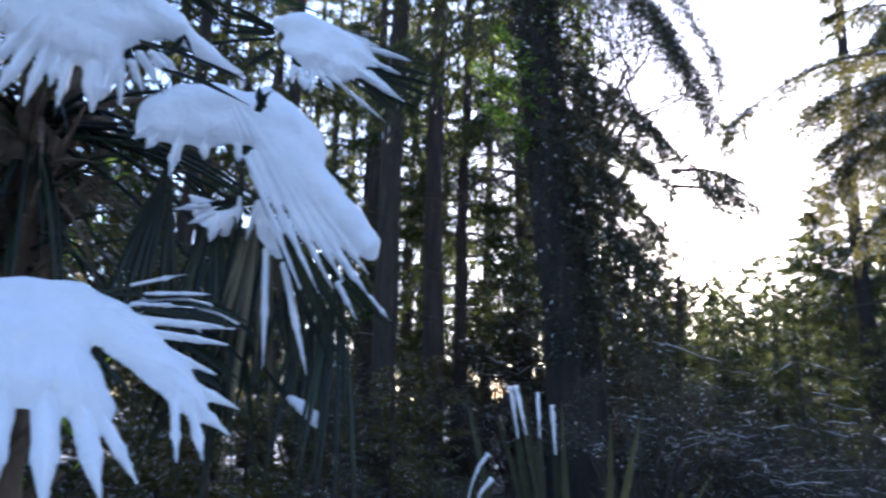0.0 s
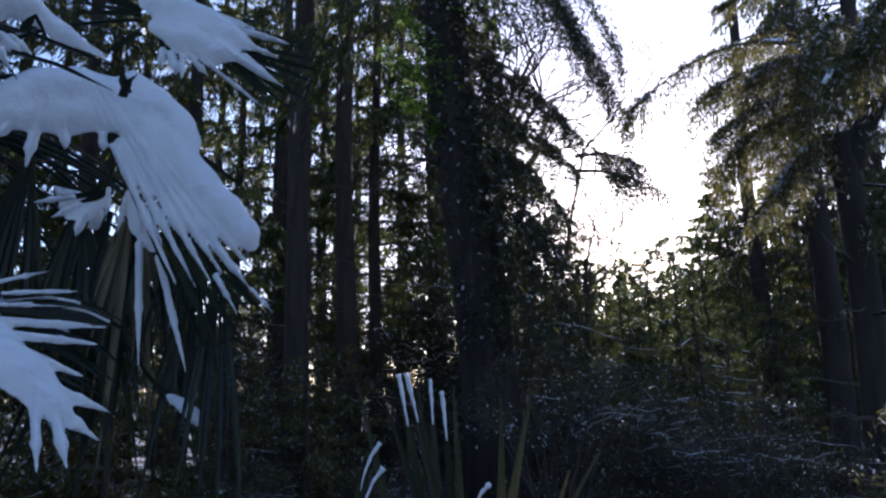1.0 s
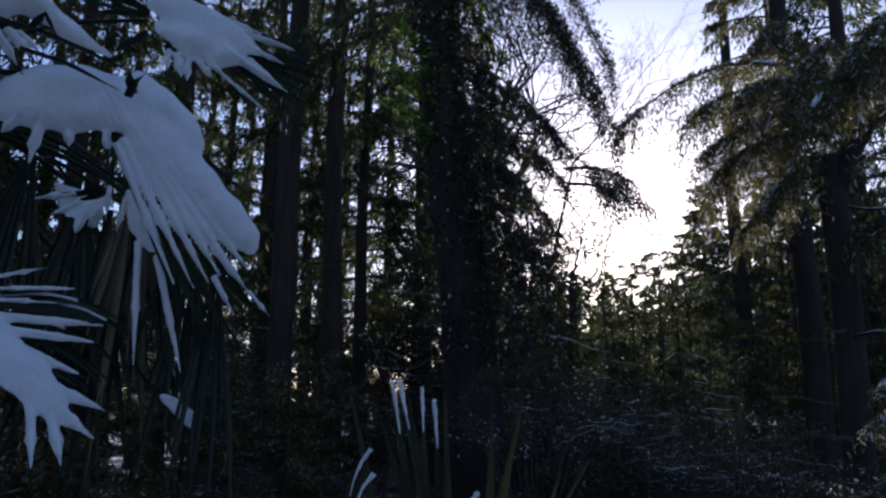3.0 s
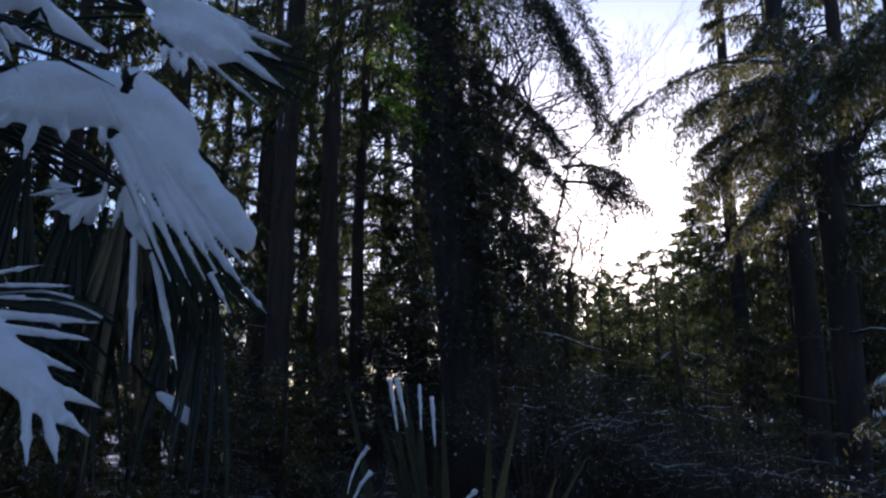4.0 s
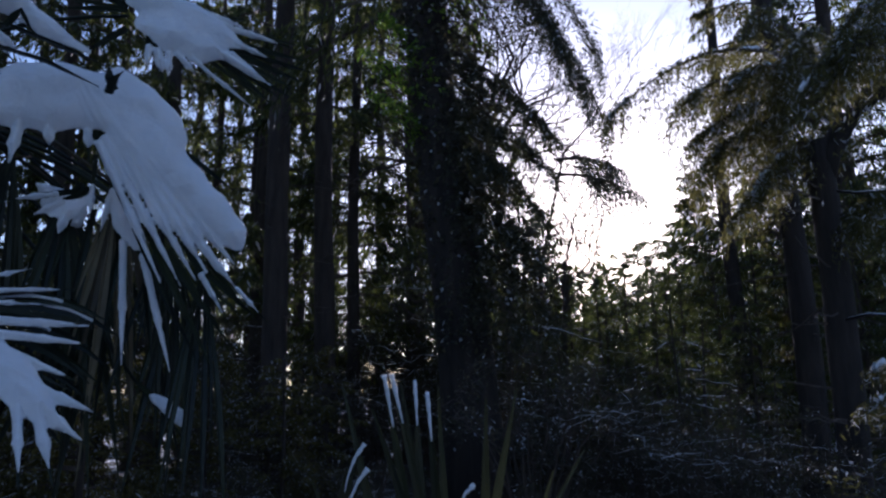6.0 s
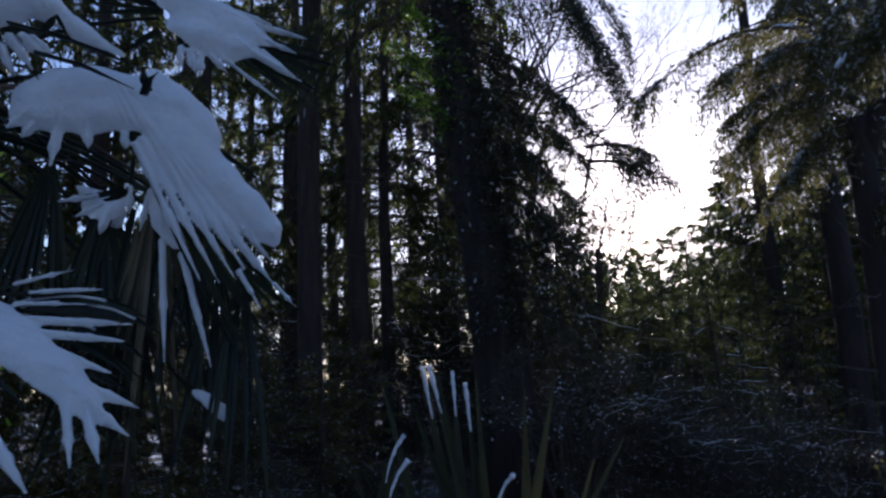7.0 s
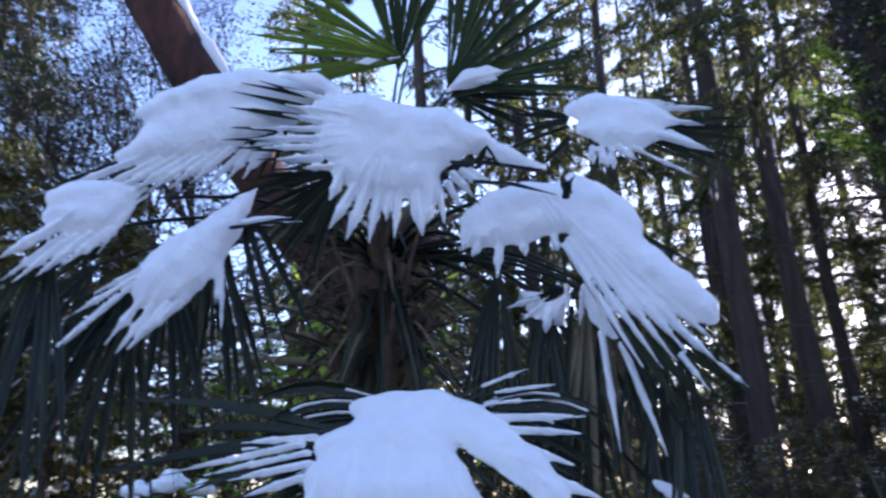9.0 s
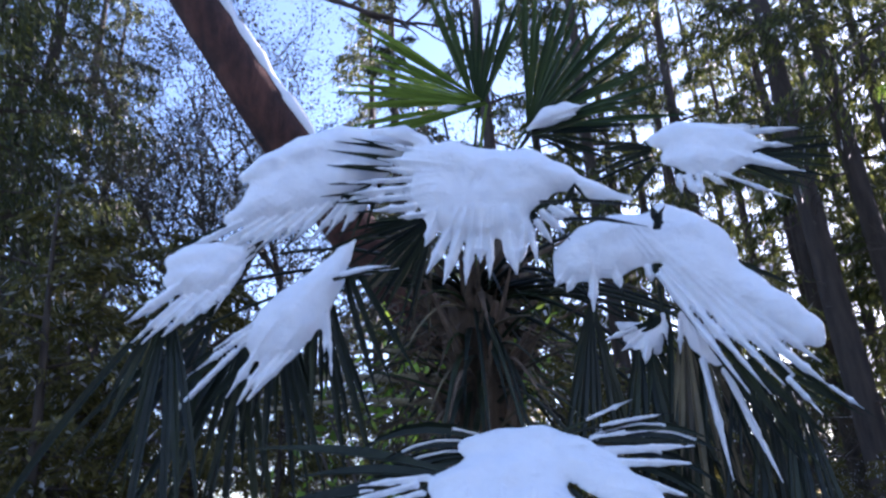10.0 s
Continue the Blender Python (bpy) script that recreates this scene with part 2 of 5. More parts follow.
def grow(rng, start, way, length, radius, depth, spread, out, lift=0.1):
    """Branches of a bare tree, as tubes, by repeated forking."""
    n = 5
    pts = [np.array(start, float)]
    d = unit(way)
    for _ in range(n):
        d = unit(d + rng.normal(size=3) * 0.13 + np.array([0, 0, lift * 0.3]))
        pts.append(pts[-1] + d * length / n)
    out.append(tube(pts, np.linspace(radius, radius * 0.6, n + 1), 5 if radius > 0.02 else 3))
    if depth == 0:
        return
    for k in range(rng.integers(2, 4)):
        at = pts[rng.integers(2, n + 1)] if k else pts[-1]
        grow(rng, at, d + rng.normal(size=3) * spread, length * rng.uniform(0.6, 0.85), radius * 0.6, depth - 1, spread, out, lift)


def bare_tree(name, rng, label, trunk, r, length, depth, spread, leaves=0, mat=None, starts=3):
    ob = thing(name, label, "tree")
    pts = np.asarray(trunk, float)
    part("trunk", mesh_of("trunk", *tube(pts, np.linspace(r, r * 0.6, len(pts)), 10, 0.03, rng), BARK_GREY, True), ob)
    out = []
    for k in range(starts):
        grow(rng, pts[-1] + (pts[-2] - pts[-1]) * rng.random(), unit(pts[-1] - pts[-2]) + rng.normal(size=3) * 0.7, length, r * 0.42, depth, spread, out)
    tagged(part("branchwork", mesh_of("branchwork", *joined(out), TWIG), ob), kind="stuff")
    if leaves:
        v = np.array([t[0][-1] for t in out])
        c = v[rng.integers(0, len(v), leaves)] + rng.normal(size=(leaves, 3)) * 0.16
        q = leaf_quads(rng, c, unit(rng.normal(size=(leaves, 3)) + np.array([0, 0, -0.7])), rng.uniform(0.04, 0.085, leaves), rng.uniform(0.018, 0.036, leaves))
        part("leaves", quads_mesh("leaves", q, mat or LEAVES), ob)
    return ob


def shrub(name, rng, label, width, height, stems, leaves, leaf, mat):
    """A bushy evergreen at the origin: thin stems and loose leaves round them."""
    ob = thing(name, label, "shrub", "undergrowth")
    tubes, ends, rime = [], [], []
    for i in range(stems):
        az, ln = rng.random() * 2 * np.pi, rng.uniform(0.6, 1.0)
        u = np.linspace(0, 1, 7)[:, None]
        tip = np.array([np.cos(az) * width * 0.5 * rng.random() ** 0.5, np.sin(az) * width * 0.5 * rng.random() ** 0.5, height * ln])
        pts = tip * u + np.array([0, 0, 0.12 * height]) * np.sin(u * np.pi) + rng.normal(size=(7, 3)) * 0.05 * u
        tubes.append(tube(pts, np.linspace(0.02, 0.004, 7), 4))
        for j in range(5):
            b = pts[rng.integers(2, 7)]
            e = b + rng.normal(size=3) * np.array([0.35, 0.35, 0.12]) * width * 0.4
            wob = rng.normal(size=(5, 3)) * 0.035 * np.array([0, 1, 1, 1, 0])[:, None]
            tubes.append(tube(b + (e - b) * np.linspace(0, 1, 5)[:, None] + wob, np.linspace(0.007, 0.003, 5), 3))
            if rng.random() < 0.12:
                rime.append(tube(b + (e - b) * np.linspace(0, 1, 5)[:, None] + wob + np.array([0, 0, 0.006]), (0.001, 0.0035, 0.003, 0.003, 0.001), 3))
            ends.append((b, e))
    ends = np.array(ends)
    pick = rng.integers(0, len(ends), leaves)
    f = rng.random((leaves, 1)) ** 0.6
    c = ends[pick, 0] * (1 - f) + ends[pick, 1] * f + rng.normal(size=(leaves, 3)) * leaf * 1.1
    c[:, 2] = np.maximum(c[:, 2], 0.03)
    along = unit(ends[pick, 1] - ends[pick, 0] + rng.normal(size=(leaves, 3)) * 0.5 + np.array([0, 0, -0.2]))
    q = leaf_quads(rng, c, along, leaf * rng.uniform(0.6, 1.2, leaves), leaf * rng.uniform(0.25, 0.45, leaves))
    tagged(part("stem_tangle", mesh_of("stem_tangle", *joined(tubes), TWIG), ob), kind="stuff")
    tagged(part("snow", mesh_of("snow", *joined(rime), SNOW), ob, "thin snow lying along the twigs"), kind="stuff")
    part("foliage", quads_mesh("foliage", q, mat), ob)
    return ob


# ---- ground ----
def ground():
    n, size = 120, 400.0
    g = np.sign(np.linspace(-1, 1, n)) * np.abs(np.linspace(-1, 1, n)) ** 2.2 * size
    verts = []
    for y in g:
        for x in g:
            far = max(0.0, math.hypot(x, y) - 20)
            verts.append((x, y, 0.12 * noise.noise((x * 0.4, y * 0.4, 0)) + 0.02 * far * (1 + 0.5 * noise.noise((x * 0.02, y * 0.02, 3)))))
    faces = [(j * n + i, j * n + i + 1, (j + 1) * n + i + 1, (j + 1) * n + i) for j in range(n - 1) for i in range(n - 1)]
    thing("ground", "forest floor with patches of old snow and litter", "ground", kind="structure", me=mesh_of("ground", verts, faces, ground_material(), True))


ground()


def polar(az, dist, z=0.0):
    return (math.sin(radians(az)) * dist, math.cos(radians(az)) * dist + 0.29, z)


# ---- palm ----
def leaflet_line(rng, hub, F, S, N, ang, length, droop, steps=9, kink=None):
    d0 = math.cos(ang) * F + math.sin(ang) * S
    p, pts, dirs = np.array(hub, float), [np.array(hub, float)], [d0]
    for i in range(1, steps):
        s = i / (steps - 1)
        g = droop * s**1.6
        if kink and s > kink:
            g += 3.0
        d = unit(d0 + np.array([0, 0, -1.0]) * g + N * 0.10 * (1 - s))
        p = p + d * length / (steps - 1)
        pts.append(p)
        dirs.append(d)
    return np.array(pts), np.array(dirs)


def fan_leaf(palm, crown, hub, F, N, length, spread, count, droop, seed, mat, cover=None, thick=0.05, finger=0.8, kinks=(), one_side=None, tilt=0.0, focus=0.0, gap=0, bare=None, puff=1.7, fat=1.0, label="", snow_label="", width=0.042, jitter=0.12, trim=-180, soft=12, mounds=()):
    """A fan leaf: stalk from crown to hub, pleated leaflets round the hub, and the snow that lies on it."""
    rng = np.random.default_rng(seed)
    hub, crown = np.array(hub, float), np.array(crown, float)
    F = unit(F)
    N = unit(np.array(N, float) - F * np.dot(N, F))
    S = np.cross(F, N)
    u = np.linspace(0, 1, 9)[:, None]
    stalk = crown + (hub - crown) * u + np.array([0, 0, 0.10]) * np.sin(u * np.pi)
    leaf = part("fan_leaf", mesh_of("stalk", *tube(stalk, np.linspace(0.009, 0.004, 9), 6), mat, True), palm, label)
    lines = []
    for k in range(count):
        ang = radians(-spread + 2 * spread * (k + 0.5) / count) + rng.normal() * 0.02
        if abs(math.degrees(ang)) < gap or math.degrees(ang) < trim:
            continue
        ln = length * (1 - 0.22 * (abs(ang) / radians(160)) ** 2) * (1 + jitter * rng.normal() * 0.5)
        kink = 0.5 + 0.1 * rng.random() if k in kinks else None
        pts, dirs = leaflet_line(rng, hub, F, S, N, ang, ln * (1.25 if k in kinks else 1), droop * (1 + 0.12 * rng.normal()), kink=kink)
        lines.append((ang, pts, dirs, k in kinks))
        n = len(pts)
        s = np.linspace(0, 1, n)
        half = np.minimum(np.maximum(s * ln * radians(spread) / count * 1.02, 0.003), width * 0.5) * np.clip((1 - s) / 0.45, 0.04, 1)
        side = unit(np.cross(dirs, N))
        up = unit(np.cross(side, dirs))
        fold = 0.45 * half[:, None] * up
        verts = np.concatenate([pts - side * half[:, None] + fold, pts - fold * 0.4, pts + side * half[:, None] + fold])
        faces = [(i, i + 1, n + i + 1, n + i) for i in range(n - 1)] + [(n + i, n + i + 1, 2 * n + i + 1, 2 * n + i) for i in range(n - 1)]
        part("leaflet", mesh_of("leaflet", verts, faces, mat, False), leaf)
    heaps = []
    for m in mounds:
        m = np.array(m)
        heaps.append(mound(hub + m[:, :1] * F + m[:, 1:2] * S + m[:, 2:3] * N, m[:, 3], rng))
    if cover or heaps:
        fan_snow(leaf, rng, lines if cover else [], math.radians(spread), cover or 0, thick, finger, one_side, (tilt, focus, bare, puff, fat, soft), heaps, snow_label or "thick fresh snow lying on a drooping palm leaf")
    return leaf


LUMPS = bpy.data.textures.new("lumps", "CLOUDS")
LUMPS.noise_scale, LUMPS.noise_depth = 0.08, 2
CRUMBS = bpy.data.textures.new("crumbs", "CLOUDS")
CRUMBS.noise_scale, CRUMBS.noise_depth = 0.03, 2


def mound(points, radii, rng):
    """A rounded heap of snow along a few points, with blunt ends."""
    points, radii = np.asarray(points, float), np.asarray(radii, float)
    k = np.linspace(0, len(points) - 1, 6 * len(points))
    c = np.stack([np.interp(k, range(len(points)), points[:, i]) for i in range(3)], 1)
    r = np.interp(k, range(len(points)), radii) * (1 + 0.12 * np.sin(k * 1.7 + 6 * rng.random()))
    a, b = unit(c[0] - c[1]), unit(c[-1] - c[-2])
    c = np.concatenate([[c[0] + a * r[0] * 0.9, c[0] + a * r[0] * 0.6], c, [c[-1] + b * r[-1] * 0.6, c[-1] + b * r[-1] * 0.9]])
    r = np.concatenate([[r[0] * 0.4, r[0] * 0.8], r, [r[-1] * 0.8, r[-1] * 0.4]])
    return tube(c, r, 12)


def fan_snow(leaf, rng, lines, spread, cover, thick, finger, one_side, shape, heaps, label):
    """Snow on a fan leaf: heaps over its middle that run out in blunt fingers along the leaflets."""
    pieces = []
    thin = cover < 0.1
    clump = reach = 1.0
    for i, (ang, pts, dirs, kinked) in enumerate(lines):
        if thin and rng.random() < (0.12 if len(lines) > 16 else 0.6):
            continue
        if one_side and not one_side[0] <= math.degrees(ang) <= one_side[1]:
            continue
        bias = (1 + shape[0] * ang / spread) * (1 - shape[1] * (ang / spread) ** 2)
        core = cover * (1 + 0.1 * rng.normal()) * bias
        if i % 3 == 0 or rng.random() < 0.25:
            clump, reach = rng.uniform(0.85, 1.3), rng.uniform(0.5, 1.0)
        end = min(0.96, core + finger * bias * reach * rng.uniform(0.75, 1.1)) if not kinked else 0.97
        if shape[2] and shape[2][0] < math.degrees(ang) < shape[2][1]:
            if rng.random() < 0.5:
                continue
            end = min(0.85, end * 1.1)
        s = np.linspace(0, 1, len(pts))
        q = np.linspace(rng.uniform(0.2, 0.45) if thin else 0.0, end, 18)
        line = np.stack([np.interp(q, s, pts[:, c]) for c in range(3)], 1)
        body = np.clip(1 - (q / max(core, 0.02)) ** shape[3], 0, 1)
        tail = np.clip((end - q) / (0.3 * end), 0, 1) ** 0.5
        if thin:
            tail = tail * np.clip((q - q[0]) / 0.1 + 0.3, 0, 1)
        r = thick * (0.7 + 0.3 * rng.random()) * body + (0.0135 + 0.004 * rng.random()) * (0.55 * shape[4] if thin else shape[4]) * clump * tail
        r = r * (1 + 0.04 * np.convolve(rng.normal(size=20), np.ones(3) / 1.7, "valid"))
        line = line + np.array([0, 0, 1.0]) * (r * 0.75)[:, None]
        strip = tube(line, np.maximum(r, 0.004), 8, 0.08, rng)
        if thin:
            part("snow", mesh_of("snow", *strip, SNOW, True), leaf, "thin ridge of snow on a leaflet")
        else:
            pieces.append(strip)
    for heap, iterations in ((heaps, shape[5]), (pieces, 3)):
        if not heap:
            continue
        ob = part("snow", mesh_of("snow", *joined(heap), SNOW, True), leaf, label)
        m = ob.modifiers.new("merge", "REMESH")
        m.mode, m.voxel_size, m.use_smooth_shade = "VOXEL", 0.005, True
        m = ob.modifiers.new("soften", "SMOOTH")
        m.factor, m.iterations = 0.5, iterations
        m = ob.modifiers.new("lumps", "DISPLACE")
        m.texture, m.strength, m.mid_level, m.texture_coords = LUMPS, 0.024, 0.45, "LOCAL"
        m = ob.modifiers.new("crumbs", "DISPLACE")
        m.texture, m.strength, m.mid_level, m.texture_coords = CRUMBS, 0.005, 0.5, "LOCAL"



def strip_leaflet(leaf, a, b, N, width, mat, rng):
    """One folded leaflet from a to b, pointed at its end."""
    n = 8
    u = np.linspace(0, 1, n)[:, None]
    pts = a + (b - a) * u
    half = width * 0.5 * np.clip((1.02 - u) / 0.5, 0.05, 1)
    side = unit(np.cross(b - a, N))
    verts = np.concatenate([pts - side * half + N * half * 0.5, pts - N * half * 0.2, pts + side * half + N * half * 0.5])
    faces = [(k * n + i, k * n + i + 1, (k + 1) * n + i + 1, (k + 1) * n + i) for k in range(2) for i in range(n - 1)]
    part("leaflet", mesh_of("leaflet", verts, faces, mat), leaf)


def snow_sheet(name, hub, F, S, N, bodies, ridges, seed, deep=0.042, wide=0.06, cell=0.0035):
    """Snow lying on a plane: a rounded sheet whose outline is the soft union of heaps and pointed ridges."""
    segs = []
    for heap in bodies:
        segs += [(a[:2], b[:2], a[2], b[2]) for a, b in zip(heap, heap[1:])]
    heaped = len(segs)
    for f0, s0, f1, s1, w in ridges:
        mid = (f0 + 0.55 * (f1 - f0), s0 + 0.55 * (s1 - s0))
        segs += [((f0, s0), mid, w, w * 0.9), (mid, (f1, s1), w * 0.9, w * 0.12)]
    pts = np.array([p for g in segs for p in g[:2]])
    most = max(max(g[2:]) for g in segs) + 0.02
    lo, hi = pts.min(0) - most, pts.max(0) + most
    nf, ns = (np.ceil((hi - lo) / cell)).astype(int) + 1
    gf, gs = np.meshgrid(lo[0] + cell * np.arange(nf), lo[1] + cell * np.arange(ns), indexing="ij")

    def union(some, k):
        total = np.zeros_like(gf)
        for a, b, ra, rb in some:
            d = np.subtract(b, a)
            u = np.clip(((gf - a[0]) * d[0] + (gs - a[1]) * d[1]) / (d @ d + 1e-9), 0, 1)
            r = ra + (rb - ra) * u
            total += np.exp(np.clip((r - np.hypot(gf - a[0] - u * d[0], gs - a[1] - u * d[1])) / k, -60, 60))
        return k * np.log(total + 1e-25)

    body = union(segs[:heaped], 0.012) - 0.006 if heaped else np.full_like(gf, -0.2)
    thin = union(segs[heaped:], 0.003)
    back = [((g[0][0] - 0.8 * (g[1][0] - g[0][0]), g[0][1] - 0.8 * (g[1][1] - g[0][1])), g[1], g[2] * 0.4, g[2]) for g in segs[heaped::2]]
    under = np.clip(union(back, 0.002) / 0.012, 0, 1)
    depth = 0.003 * np.log(np.exp(np.clip(body / 0.003, -60, 60)) + np.exp(np.clip(thin / 0.003, -60, 60)))
    rough = np.array([[noise.noise((f / 0.035, t / 0.035, seed)) * 0.6 + noise.noise((f / 0.014, t / 0.014, seed + 9)) * 0.4 for t in gs[0]] for f in gf[:, 0]])
    depth = depth + 0.0035 * rough
    df, ds = np.gradient(depth, cell)
    steep = df**2 + ds**2 + 0.05
    inside = depth > 0
    near = inside.copy()
    near[:-1] |= inside[1:]
    near[1:] |= inside[:-1]
    near[:, :-1] |= near[:, 1:]
    near[:, 1:] |= near[:, :-1]
    quad = near[:-1, :-1] & near[1:, :-1] & near[:-1, 1:] & near[1:, 1:]
    quad &= inside[:-1, :-1] | inside[1:, :-1] | inside[:-1, 1:] | inside[1:, 1:]
    pull = np.where(inside, 0, np.clip(-depth / steep, -1.4 * cell, 1.4 * cell))
    f, t = gf + pull * df, gs + pull * ds
    broad = np.array([[noise.noise((a / 0.09, b / 0.09, seed + 3)) for b in gs[0]] for a in gf[:, 0]])
    x = np.clip((body + 0.0025 * rough) / wide, 0, 1)
    h = deep * (1 - (1 - x) ** 2) ** 0.72 * (1 + 0.3 * broad * np.clip(body / 0.03, 0, 1))
    for _ in range(50):
        h[1:-1, 1:-1] += 0.2 * (h[2:, 1:-1] + h[:-2, 1:-1] + h[1:-1, 2:] + h[1:-1, :-2] - 4 * h[1:-1, 1:-1])
        h[body <= 0] = 0
    x = np.clip(np.minimum(thin, depth) / 0.03, 0, 1)
    h = np.maximum(h, 0.026 * (1 - (1 - x) ** 2) ** 0.72)
    h = h + 0.0065 * under * np.clip(body / 0.012, 0, 1)
    rest = np.where(inside & (h <= 0), 0.3 * np.clip(depth, 0, 0.01), 0)
    soft = np.array([[noise.noise((a / 0.045, b / 0.045, seed + 5)) for b in gs[0]] for a in gf[:, 0]])
    h = h + rest + (0.0017 * rough + 0.007 * soft * np.clip(body / 0.02, 0, 1)) * inside
    place = hub + f[..., None] * F + t[..., None] * S
    top = place + h[..., None] * N
    low = place - (0.25 * h)[..., None] * N
    index = np.arange(nf * ns).reshape(nf, ns)
    ii, jj = np.nonzero(quad)
    faces = np.stack([index[ii, jj], index[ii + 1, jj], index[ii + 1, jj + 1], index[ii, jj + 1]], 1)
    below = faces[:, ::-1] + nf * ns
    verts = np.concatenate([top.reshape(-1, 3), low.reshape(-1, 3)])
    edge = ~inside.reshape(-1)
    below = np.where(edge[below - nf * ns], below - nf * ns, below)
    faces = np.concatenate([faces, below])
    used, back = np.unique(faces, return_inverse=True)
    return mesh_of(name, verts[used].tolist(), back.reshape(-1, 4).tolist(), SNOW, True)


def snow_leaf(palm, crown, hub, F, N, heaps, groups, dark, seed, label):
    """A fan leaf under snow: heaps over its middle, and ridges that run out along the leaflets to bare dark tips."""
    rng = np.random.default_rng(seed)
    hub, crown, F, N = np.array(hub), np.array(crown, float), np.array(F), np.array(N)
    S = np.cross(F, N)
    u = np.linspace(0, 1, 9)[:, None]
    line = crown + (hub - crown) * u + np.array([0, 0, 0.08]) * np.sin(u * np.pi) - N * 0.05 * u
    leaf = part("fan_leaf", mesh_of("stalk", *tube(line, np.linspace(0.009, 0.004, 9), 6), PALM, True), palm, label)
    ridges = []
    for rows, bare in groups:
        for f0, s0, f1, s1, w in rows:
            w *= rng.uniform(0.62, 0.82)
            ridges.append((f0, s0, f1, s1, w))
            a, b = hub + f0 * F + s0 * S, hub + f1 * F + s1 * S
            d = unit(b - a)
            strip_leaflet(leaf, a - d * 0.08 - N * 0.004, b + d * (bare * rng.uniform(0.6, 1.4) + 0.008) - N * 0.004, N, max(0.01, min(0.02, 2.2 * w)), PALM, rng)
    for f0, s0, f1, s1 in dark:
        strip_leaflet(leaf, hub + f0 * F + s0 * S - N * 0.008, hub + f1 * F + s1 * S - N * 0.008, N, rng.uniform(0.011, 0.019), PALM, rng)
    part("snow", snow_sheet("snow", hub, F, S, N, heaps, ridges, seed), leaf, "thick fresh snow lying on a drooping palm leaf")
    return leaf


